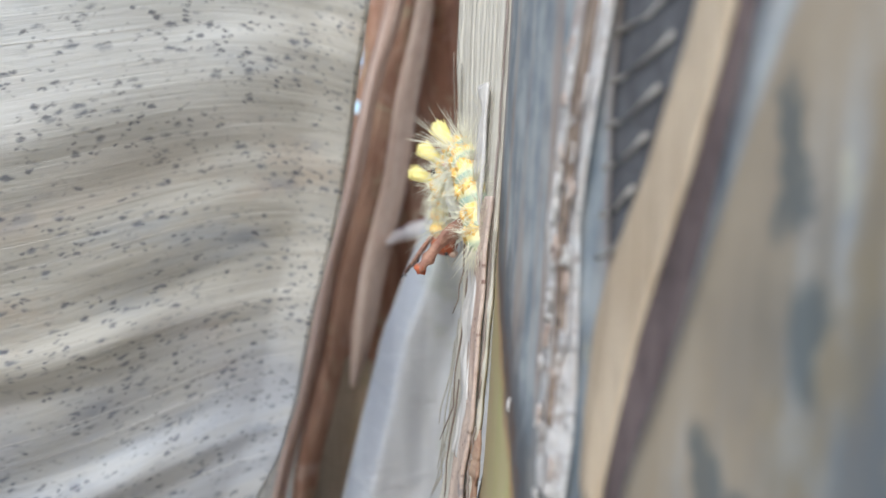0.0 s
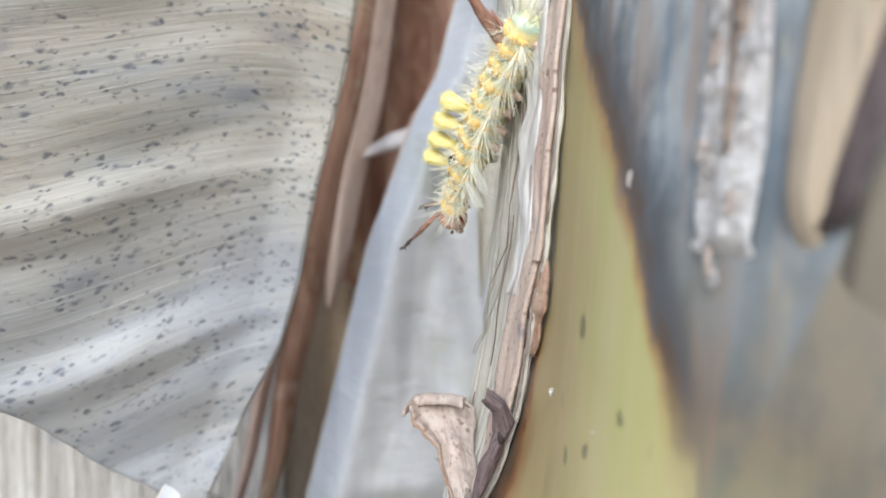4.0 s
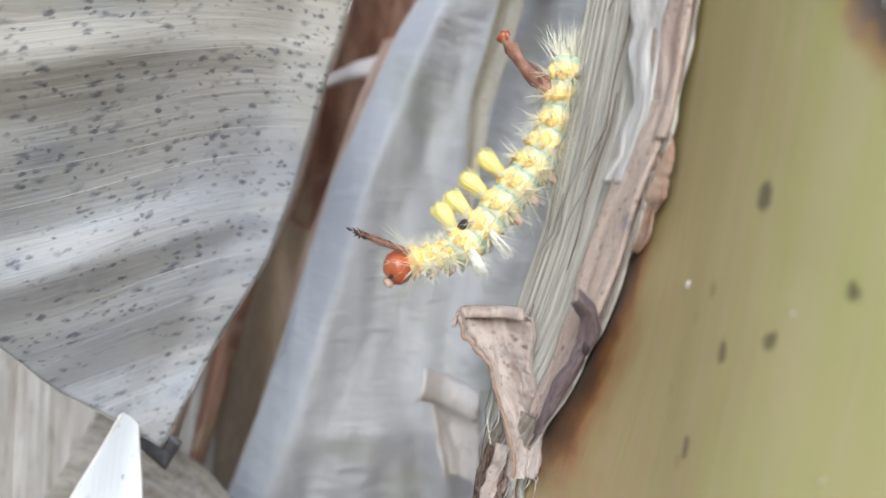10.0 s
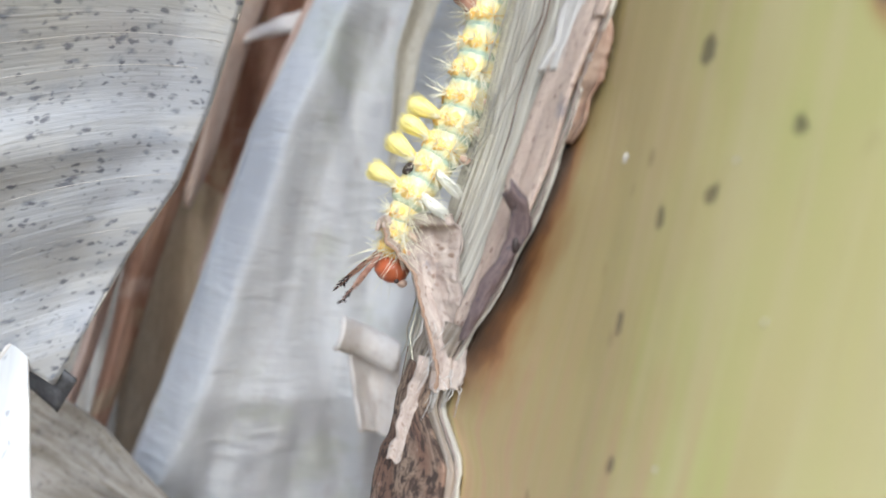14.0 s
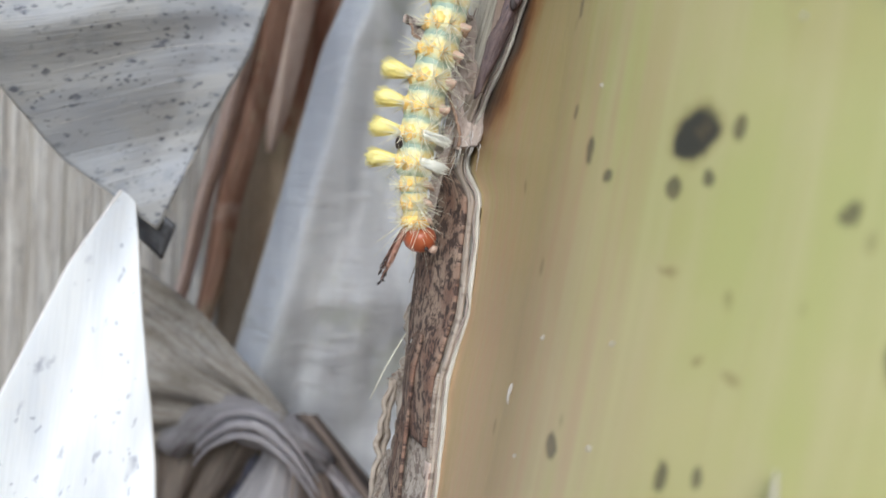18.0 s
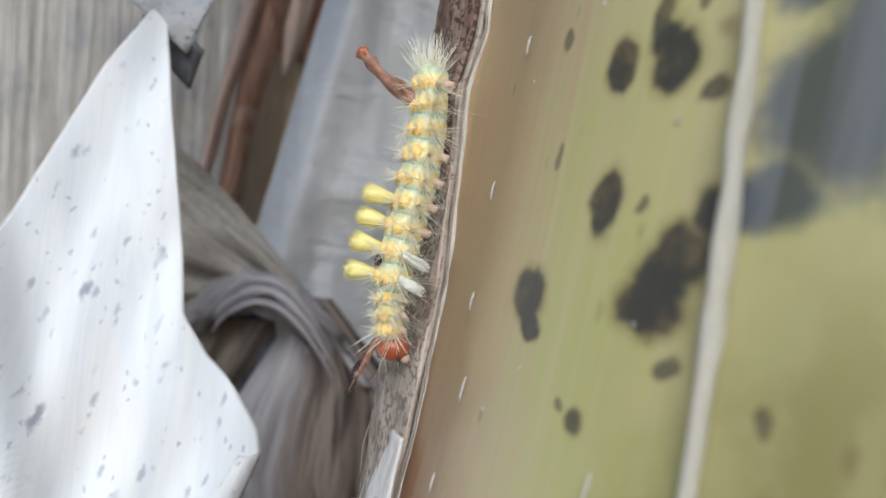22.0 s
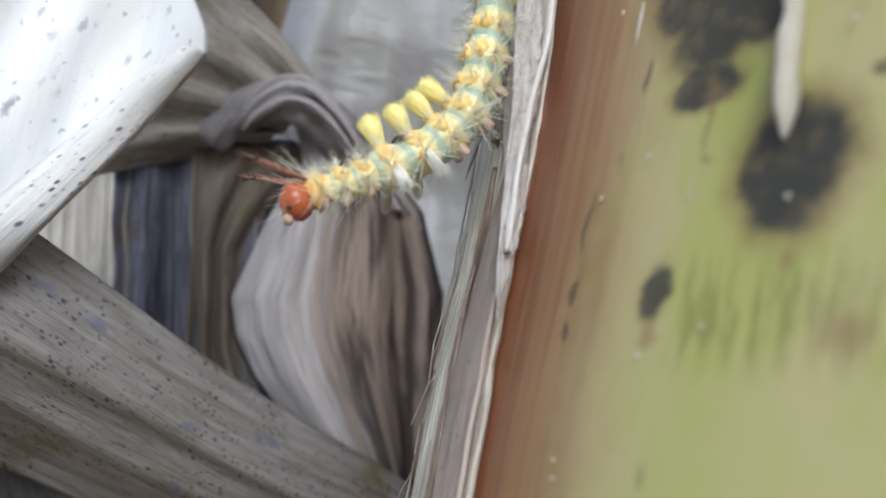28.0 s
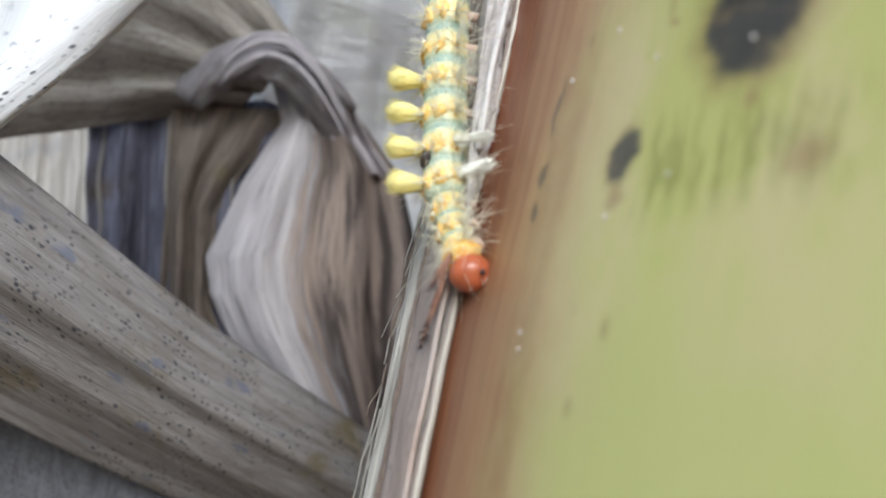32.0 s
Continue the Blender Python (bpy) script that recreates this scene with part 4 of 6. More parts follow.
LEFT = pieces([(-3.4, 0.2), (-0.7, 0.12), (0.24, 0.17), (1.05, 0.11), (1.24, 0.08), (1.6, 0.03), (1.98, 0.0), (2.23, -0.04), (2.69, -0.07), (3.46, -0.2), (4.4, -0.3), (5.04, -0.44), (5.27, -0.51), (6.04, -0.66), (9, -1.3)])
FAR = pieces([(-3.4, 3.2), (1.0, 3.3), (1.5, 3.42), (2.2, 3.36), (3.0, 3.22), (4.4, 3.1), (5.3, 3.0), (9, 2.9)])


def margin_point(u, z, out=0.0):
    """u runs from the side near the eye to the far side."""
    x = RIGHT(-z) + (LEFT(-z) - RIGHT(-z)) * u
    return Vector((x - out - 0.03 * math.sin(math.pi * u), NEAR(-z) + (FAR(-z) - NEAR(-z)) * u, z))


def dead_margin():
    def f(u, v):
        z = 3.4 - 9.6 * v - 2.5 * max(0.0, v - 0.95) * 20 * 0.2
        ridge = 0.004 * math.sin(u * 150 + 0.6 * n3(z * 0.5, 2.0)) + 0.003 * math.sin(u * 67 + n3(z * 0.8, 5.0)) + 0.012 * n3(u * 3, z * 0.9, 2.0)
        rag = 0.03 * n3(z * 5, 7.7) * (1 - u) ** 4 + 0.02 * n3(z * 9, 3.1) * (1 - u) ** 4
        p = margin_point(u, z, ridge)
        return (p.x, p.y + rag, p.z)
    ob = link("dead_sheath_margin", sheet_mesh(f, 130, 260, 0.025, lambda u, v: (u * 0.64, 3.4 - 9.6 * v)), STRAW)
    tagged(ob, "dried fibrous grey margin of an old leaf sheath on the stem", "leaf sheath")

    def flap(name, material, za, zb, w, lift, label, u0=0.0, seed=0.0, torn=0.05, up=0.0, taper=0.0):
        def g(u, v):
            z = za + (zb - za) * v
            r = torn * n3(z * 4, seed) + torn * 0.6 * n3(z * 11, seed + 3)
            width = w * math.sin(math.pi * (0.06 + 0.88 * v)) ** 0.4 * (1 - taper * v ** 3) + r * (1 - taper * v)
            p = margin_point(u0 + width * u, z, 0.03 + up + lift * (1 - u) * (0.5 + 0.5 * n3(z * 2, seed + 9)) + 0.01 * n3(u * 4, z * 5, seed))
            return (p.x, p.y - 0.015 + 0.03 * r, p.z)
        part(name, sheet_mesh(g, 14, 90, 0.014, lambda u, v: (u * 0.3, za + (zb - za) * v)), material, ob, label)

    def web(u, v):
        z = -0.6 - 5.55 * v
        w, s = 1 - u, 0.1 - 0.72 * (1 - u)
        rise = min(1.0, max(0.0, (-0.6 - z) / 0.5))
        p = on_stem(s, z, swell(s, z) - 0.008) + (margin_point(0.03, z, 0.0) - on_stem(-0.62, z, 0.0)) * (w ** 2.2 * rise * rise)
        p.y += 0.01 * n3(u * 2, z * 2) * w
        return p
    part("inner_web", sheet_mesh(web, 24, 120, 0.008, lambda u, v: (0.1 - 0.8 * (1 - u), -0.6 - 5.55 * v)), STEM, ob, "yellowish rolled rim of the sheath, russet, with painted shade under the margin")
    flap("pink_flap", PINK, -0.62, -1.62, 0.27, 0.012, "pinkish speckled torn flap", 0.0, 1.0)
    flap("edge_peel", PINK, 0.1, -0.72, 0.2, 0.02, "pinkish peeling edge", -0.02, 2.0)
    flap("grey_flap", CHALK, 0.5, -0.85, 0.22, 0.01, "grey thin torn skin", 0.12, 3.0, 0.1)
    flap("brown_layer", BROWN, -1.62, -4.6, 0.99, 0.006, "brown weathered fibre layer", 0.0, 14.0, 0.02)
    flap("rotten_layer", BLOTCHY, -1.78, -2.85, 0.97, 0.02, "dark brown rotten layer", 0.02, 4.0, 0.15, 0.016)
    flap("grizzled_layer", GRIZZLED, -2.6, -4.1, 0.97, 0.01, "grey-brown mottled weathered layer", 0.0, 34.0, 0.06, 0.008)
    flap("rotten_patch", BLOTCHY, -2.5, -3.2, 0.4, 0.03, "dark rotten patch", 0.3, 24.0, 0.2, 0.024)
    flap("brown_edge", PINK, -2.9, -4.0, 0.2, 0.02, "thin brown edge", 0.0, 5.0, 0.08)

    def scrap(u, v):
        z = -0.56 - 0.48 * v
        w = (0.03 + 0.17 * math.sin(math.pi * (0.08 + 0.84 * v)) ** 0.7) * (1 + 0.35 * n3(v * 6, 4.0) + 0.25 * n3(v * 19, 2.0 + (u > 0.5)))
        p = on_stem(-0.44 + 0.05 * math.sin(v * 3) + (u - 0.5) * w, z, 0.02 + 0.015 * math.sin(math.pi * u) + 0.014 * n3(u * 4, v * 6) + 0.012 * math.sin(u * 9 + v * 4))
        return p
    part("edge_scrap", sheet_mesh(scrap, 12, 40, 0.01, lambda u, v: (u * 0.2, v * 0.4)), RUST, ob, "red-brown curled scrap at the edge")
    flap("chalky_flap", CHALK, -3.85, -5.0, 0.52, 0.05, "whitish papery flap with a torn end", -0.09, 6.0, 0.16, 0.012, 0.97)
    tongue_l = pieces([(4.050, -0.404), (4.523, -0.455), (4.698, -0.478), (4.866, -0.511), (5.026, -0.532), (5.185, -0.543)])
    tongue_r = pieces([(4.033, -0.318), (4.327, -0.349), (4.512, -0.365), (4.691, -0.402), (4.859, -0.414), (5.023, -0.477), (5.185, -0.539)])

    def tongue(u, v):
        z = -4.050 + (-1.136) * v
        right = tongue_r(-z) + 0.012 * n3(z * 22, 3.0) + 0.01 * n3(z * 55, 8.0)
        x = tongue_l(-z) + (right - tongue_l(-z)) * u
        return (x, NEAR(-z) - 0.05 - 0.03 * u * math.sin(v * 7) + 0.012 * n3(u * 4, z * 9) + 0.02 * u * u, z)
    part("papery_tongue", sheet_mesh(tongue, 14, 110, 0.006, lambda u, v: (u * 0.2, v * 0.9)), PAPER, ob, "whitish papery torn tongue")
    flap("brown_sliver", SLIVER, -4.75, -6.2, 0.34, 0.012, "pinkish brown sliver", 0.02, 7.0, 0.05)
    flap("red_groove", ROTTEN, -4.7, -6.2, 0.06, 0.006, "dark red groove", 0.36, 8.0, 0.03)
    for za, zb in ((3.0, -0.6), (-0.7, -1.6), (-1.6, -3.7), (-3.6, -6.1)):
        pts = [margin_point(0.0, za + (zb - za) * w / 60, 0.02) + Vector((0.008 * n3(w * 0.5, za), 0.03 * n3((za + (zb - za) * w / 60) * 5, 7.7) - 0.008, 0)) for w in range(61)]
        part("edge_thread", tube_mesh(pts, [0.004 + 0.004 * abs(n3(w * 0.7, zb)) for w in range(61)], 6, rough=0.3), PEEL, ob, "pale dry edge")
    def splinter(u, v):
        z = -2.75 - 0.5 * v
        w = 0.05 * math.sin(math.pi * (0.05 + 0.9 * v)) ** 0.6 * (0.7 + 0.9 * n3(v * 9, 2))
        return (-0.17 - 0.05 * v + (u - 0.5) * w + 0.015 * n3(v * 7, 5), 3.25 + 0.04 * math.sin(u * 3), z + 0.03 * n3(u * 6, v))
    part("splinter", sheet_mesh(splinter, 8, 40, 0.02, lambda u, v: (u * 0.1, v * 0.5)), BROWN, ob, "grey ragged splinter")
    for pts in (((-0.03, 3.35, -2.36), (-0.05, 3.34, -2.43), (-0.115, 3.33, -2.57), (-0.19, 3.32, -2.71), (-0.25, 3.3, -2.84)), ((-0.02, 3.3, -1.62), (-0.06, 3.22, -1.7), (-0.03, 3.2, -1.84))):
        part("silk_thread", tube_mesh(pts, [0.0018] * len(pts), 5), SETA, ob, "single white silk thread")
    rnd = random.Random(17)
    for k in range(26):
        z, u = rnd.uniform(-3.6, -2.3), rnd.choice((rnd.uniform(0.2, 0.9), rnd.uniform(0.9, 1.0)))
        size = rnd.uniform(0.012, 0.03)
        part("rot_crumb", dome_at(margin_point(u, z, 0.035), size, (0.6, rnd.uniform(0.7, 1.3), rnd.uniform(0.8, 2.2))), ROTTEN if k % 3 else BROWN, ob)
    for k in range(9):
        z0, le, wd, q = rnd.uniform(-3.5, -2.4), rnd.uniform(0.08, 0.26), rnd.uniform(0.03, 0.06), rnd.random() * 30

        def shred(u, v):
            p = margin_point(0.97 + 0.06 * u, z0 - le * v, 0.03 + wd * u * math.sin(math.pi * (0.1 + 0.8 * v)) * (1 + 0.9 * n3(v * 7, q)))
            return (p.x, p.y + 0.02 * n3(u * 3, v * 4, q), p.z)
        part("torn_shred", sheet_mesh(shred, 6, 18, 0.008, lambda u, v: (u * 0.1, v * 0.3)), (BROWN, GRIZZLED, ROTTEN)[k % 3], ob)
    # loose fibres
    rnd = random.Random(5)
    for k in range(46):
        z = rnd.uniform(-6.0, 0.8)
        u = rnd.uniform(0.35, 1.0)
        le = rnd.uniform(0.15, 0.7)
        pts = [margin_point(u + 0.05 * n3(k, w), z - le * w / 5, 0.03 + 0.05 * (w / 5) ** 2 * rnd.random()) for w in range(6)]
        part("loose_fibre", tube_mesh(pts, [0.003, 0.004, 0.004, 0.003, 0.003, 0.0015], 5), STRAW if k % 3 else ROTTEN, ob)
    return ob


margin = dead_margin()


def peels():
    # a broad peel that stands off and rolls over at its end
    cx = pieces([(0.0, -0.005), (0.3, -0.005), (0.6, -0.03), (1.0, -0.116)])
    deep = pieces([(0.0, 3.0), (0.3, 3.04), (0.6, 3.12), (1.0, 3.2)])
    half = pieces([(0.0, 0.045), (0.15, 0.06), (0.3, 0.07), (0.55, 0.08), (0.7, 0.086), (0.85, 0.115), (1.0, 0.11)])

    def f(u, v):
        w = half(v) * (1 + 0.22 * n3(v * 6, 2.0 + 3 * (u > 0.5)) + 0.12 * n3(v * 23, 5.0 + 3 * (u > 0.5)))
        q = u * 2 - 1
        p = Vector((cx(v), deep(v), -1.82 + 0.55 * v)) + Vector((0.93, -0.25, 0.19)) * (q * w)
        p.y += 0.1 * (1 - q * q) * (0.3 + v) + 0.04 * n3(u * 2.5, v * 4) + 0.01 * n3(u * 9, v * 9)
        p.x -= 0.045 * max(0.0, -q) * max(0.0, min(1.0, (v - 0.62) / 0.2))
        p.x += 0.03 * max(0.0, -q - 0.55) * 2
        p.x += 0.012 * math.sin(v * 9)
        if v > 0.9:
            a = (v - 0.9) / 0.1 * 3.3
            p += Vector((-0.01 * math.sin(a), -0.035 * (1 - math.cos(a)), 0.02 * math.sin(a) - 0.071 * (v - 0.9) * 10))
        return p
    peel = tagged(link("rolled_peel", sheet_mesh(f, 22, 110, 0.01, lambda u, v: (u * 0.3, v * 0.7)), PEEL), "pale pinkish-brown dried peel with a rolled end", "bark peel")
    for side, name in ((0.0, "dark_edge"), (1.0, "torn_edge")):
        part(name, tube_mesh([Vector(f(side, 0.02 + 0.86 * w / 40)) for w in range(41)], [0.006 + 0.004 * n3(w * 0.6, side) for w in range(41)], 6), RUST if side == 0 else PEEL, peel, "brown dried rim" if side == 0 else "")
    rnd = random.Random(4)
    for k in range(40):
        a = Vector(f(rnd.uniform(0.0, 1.0), rnd.uniform(0.02, 0.4)))
        d = Vector((rnd.gauss(-0.01, 0.025), -0.015, rnd.uniform(-0.14, -0.04)))
        part("silk_fibre", tube_mesh([a, a + d * 0.5 + Vector((0.01, -0.015, 0)), a + d], (0.0018, 0.002, 0.001), 5), CHALK, peel, "whitish silky fibre")

    def silk(u, v):
        q = u * 2 - 1
        w = (0.055 + 0.03 * v) * (1 + 0.3 * n3(v * 7, 3.0 + 4 * (u > 0.5)))
        return (-0.01 - 0.04 * v + q * w * 0.8, 3.12 - 0.03 * (1 - q * q) + 0.025 * n3(u * 4, v * 5, 6.0), -1.74 - 0.34 * v + 0.03 * n3(u * 7, 4.0) * v)
    part("silky_skin", sheet_mesh(silk, 16, 40, 0.006, lambda u, v: (u * 0.3, v * 0.5)), PEEL, peel, "pale pinkish-brown skin below the peel")

    px = pieces([(0.0, 0.02), (0.35, 0.055), (0.72, 0.1), (0.9, 0.075), (1.0, 0.025)])

    def g(u, v):
        w = 0.036 * math.sin(math.pi * (0.06 + 0.88 * v)) ** 0.8 * (1 + 0.3 * n3(v * 6, 8.0))
        q = u * 2 - 1
        return (px(v) + q * w, 2.92 - 0.16 * v + 0.03 * q * q + 0.01 * n3(v * 8, u * 2), -1.63 + 0.45 * v + 0.02 * q)
    dark = tagged(link("purple_peel", sheet_mesh(g, 12, 60, 0.008, lambda u, v: (u * 0.2, v * 0.5)), PURPLE), "dark purplish curled sliver of peel", "bark peel")
    part("dark_mark", dome_at(g(0.45, 0.66), 0.02, (0.7, 0.35, 1.3)), PLUME, dark, "black oval mark")
    part("pale_rim", tube_mesh([Vector(g(1.0, w / 30)) for w in range(31)], [0.006] * 31, 6), PEEL, dark, "paler curled rim")

    def h(u, v):
        q = u * 2 - 1
        if v < 0.5:
            w = v / 0.5
            c = Vector((0.42 - 0.1 * w, 5.12, -2.72 + 0.56 * w))
            c += Vector((0.11 + 0.05 * w, 0, -0.03)) * q
            c.y += 0.06 * math.cos(q * 2.2) + 0.03 * n3(u * 4, v * 8)
            return c
        w = (v - 0.5) / 0.5 * 4.4
        c = Vector((0.3 - 0.05 * w / 4.4, 5.12 - 0.075 * (1 - math.cos(w)), -2.16 + 0.085 * math.sin(w))) + Vector((0.17, 0, -0.06)) * q
        c.y += 0.06 * math.cos(q * 2.2)
        return c
    white_curl = tagged(link("curled_peel", sheet_mesh(h, 18, 80, 0.02, lambda u, v: (u * 0.3, v)), PETAL), "white curled strip of dried skin", "bark peel")
    part("curl_edge", tube_mesh([Vector(h(0.0, w / 40)) for w in range(41)], [0.018] * 41, 7), PETAL, white_curl)

    def low(u, v):
        a = 2.6 * v
        return (0.5 + 0.1 * math.sin(a) + (u - 0.5) * 0.05, 5.0 - 0.06 * math.sin(a * 1.3), -2.34 - 0.34 * v + (u - 0.5) * 0.08)
    part("curl_tail", sheet_mesh(low, 8, 30, 0.02, lambda u, v: (u * 0.2, v)), CHALK, white_curl, "white twisted tail")


peels()


# ---- dead leaves ----
def leaf(name, f, nu, nv, material, label, uvs=None, thick=0.014, category="leaf", origin=None):
    ob = link(name, sheet_mesh(f, nu, nv, thick, uvs, origin), material)
    return tagged(ob, label, category)


def torn_open(ob, inside):
    """Take out the faces whose middle, in plan, lies inside."""
    bm = bmesh.new()
    bm.from_mesh(ob.data)
    gone = []
    for fc in bm.faces:
        c = fc.calc_center_median()
        if inside(c.x / SPAN, (c.z - EYE) / SPAN):
            gone.append(fc)
    bmesh.ops.delete(bm, geom=gone, context="FACES")
    bm.to_mesh(ob.data)
    bm.free()


def speckled_leaf():
    right = pieces([(-2.6, -0.1), (-1.15, -0.32), (-0.14, -0.48), (0.49, -0.63), (1.0, -0.73), (1.35, -0.83), (1.68, -1.0), (2.27, -1.25)])
    foot = pieces([(-3.6, -0.8), (-1.95, -1.5), (-1.66, -1.95), (-1.25, -2.27)])

    def f(u, v):
        zr = 2.6 - 4.87 * v
        x = -3.6 + (right(-zr) + 3.6) * u
        z = 2.6 + v * (foot(min(x, -1.25)) - 2.6) if u < 1 else zr
        z += 0.0
        y = 4.59 + 0.691 * x - 0.343 * z
        q = z + 0.18 * math.sin(x * 2.2)
        y += 0.03 * math.sin(q * 9 + 3.5 * n3(x * 0.7, z * 0.6)) * (0.3 + 1.2 * abs(n3(x * 0.8, z * 0.9, 3)))
        y += 0.22 * n3(x * 0.8, z * 0.8, 5.0) + 0.035 * n3(x * 2.2, q * 3, 1.0) + 0.012 * n3(x * 2.0, q * 11, 6.0)
        y -= 0.1 * math.exp(-((q + 0.55) / 0.1) ** 2) * max(0.0, min(1.0, (-0.95 - x) * 2))
        y -= 0.12 * math.exp(-((q + 1.3) / 0.12) ** 2) * max(0.0, min(1.0, (-0.85 - x) * 1.6))
        y -= 0.06 * max(0.0, u - 0.93) / 0.07
        return (x, y, z)
    ob = leaf("speckled_dead_leaf", f, 110, 190, SPECKLED, "pale grey-tan dead banana leaf speckled with black fungus", lambda u, v: (f(u, v)[0], f(u, v)[2] + 0.18 * math.sin(f(u, v)[0] * 2.2)))


    rim = [Vector(f(1.0, w / 90)) for w in range(91)]
    part("leaf_edge", tube_mesh(rim, [0.007 + 0.003 * n3(w * 0.4, 1) for w in range(91)], 6), SPECKLED, ob, "pale dry leaf edge")
    rim = [Vector(f(0.3 + 0.7 * w / 60, 1.0)) for w in range(61)]
    part("lower_edge", tube_mesh(rim, [0.006] * 61, 6), CHALK, ob, "pale torn lower edge")
    rnd = random.Random(3)
    for k in range(14):
        z0 = 2.0 - 4.1 * k / 13 + rnd.uniform(-0.13, 0.13)
        line = []
        for w in range(41):
            x = -3.0 + 2.75 * w / 40
            z = z0 - 0.18 * math.sin(x * 2.2) + 0.02 * n3(x * 2, k)
            for u in (max(0.0, min(1.0, (x + 3.6) / (right(-z) + 3.6))),):
                foot_z = foot(min(x, -1.25))
                v = (2.6 - z) / (2.6 - foot_z)
                if u < 0.985 and 0 < v < 0.985:
                    zr = 2.6 - 4.87 * v
                    uu = (x + 3.6) / (right(-zr) + 3.6)
                    if 0 <= uu <= 0.985:
                        line.append(Vector(f(uu, v)) + Vector((0.004, -0.006, 0)))
        if len(line) > 8:
            part("vein", tube_mesh(line, [0.0012 + 0.001 * abs(n3(w * 0.3, k)) for w in range(len(line))], 5), CHALK, ob)
    # dark quad added as the shadow below the leaf's tip
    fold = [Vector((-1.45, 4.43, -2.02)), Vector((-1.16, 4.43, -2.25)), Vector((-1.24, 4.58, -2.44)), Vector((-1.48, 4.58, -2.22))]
    part("corner_shade", sheet_mesh(lambda u, v: fold[0].lerp(fold[1], u).lerp(fold[3].lerp(fold[2], u), v), 8, 8, 0.014), DARK, ob, "dark patch for the shadow under the leaf tip")


APEX = V(-1.4, 4.36, -2.05)


def white_leaf():
    right = pieces([(2.05, -1.37), (2.6, -1.28), (3.37, -1.15), (3.62, -1.12), (3.81, -1.0), (3.93, -0.88), (4.15, -0.74), (4.25, -0.72), (4.33, -0.75), (4.7, -0.92), (5.13, -1.15), (5.56, -1.37), (6.6, -1.8)])
    left = pieces([(2.05, -1.4), (2.45, -1.6), (3.03, -1.8), (4.06, -2.15), (4.5, -2.8), (5.2, -3.4), (6.6, -3.4)])

    def f(u, v):
        z = -2.05 - 4.4 * v
        x = left(-z) + (right(-z) - left(-z)) * u
        y = 5.475 + 0.277 * x + 0.354 * z
        y += 0.1 * n3(x * 1.3, z * 0.7, 8) + 0.035 * math.sin((x - 0.28 * z) * 15 + 2 * n3(x, z, 2)) * (0.3 + abs(n3(x, z * 0.5, 6)))
        y += 0.02 * n3(x * 5, z * 2.5, 4)
        y -= 0.16 * math.exp(-((x + 1.78 + 0.25 * (z + 4)) / 0.09) ** 2)
        return (x, y, z)
    ob = leaf("white_dead_leaf", f, 80, 150, WHITE, "whitish folded dead banana leaf with dark flecks", lambda u, v: (f(u, v)[2] + 0.2 * f(u, v)[0], f(u, v)[0]), 0.016, origin=APEX)
    def turned(u, v):
        p = Vector(f(1.0, 0.5 + 0.5 * v))
        q = Vector(f(1.0 - (0.03 + 0.07 * math.sin(math.pi * min(1.0, 0.05 + v)) ** 0.5), 0.5 + 0.5 * v))
        return p.lerp(q, u) + Vector((0, -0.02 - 0.035 * math.sin(math.pi * u), 0)) - (APEX - V(0, 0, 0)) / SPAN
    part("turned_rim", sheet_mesh(turned, 10, 90, 0.012, lambda u, v: (v * 2.2, u * 0.2), V(0, 0, 0)), DOTTED, ob, "turned-over rim dotted black")
    for side, name in ((1.0, "leaf_edge"), (0.0, "torn_edge")):
        rim = [Vector(f(side, w / 90)) - (APEX - V(0, 0, 0)) / SPAN for w in range(91)]
        part(name, tube_mesh(rim, [0.008 + 0.003 * n3(w * 0.4, 1) for w in range(91)], 6, world=False), CHALK, ob, "pale dry leaf edge")
    return ob


speckled_leaf()
white = white_leaf()
white.matrix_world = Matrix.Translation(APEX)


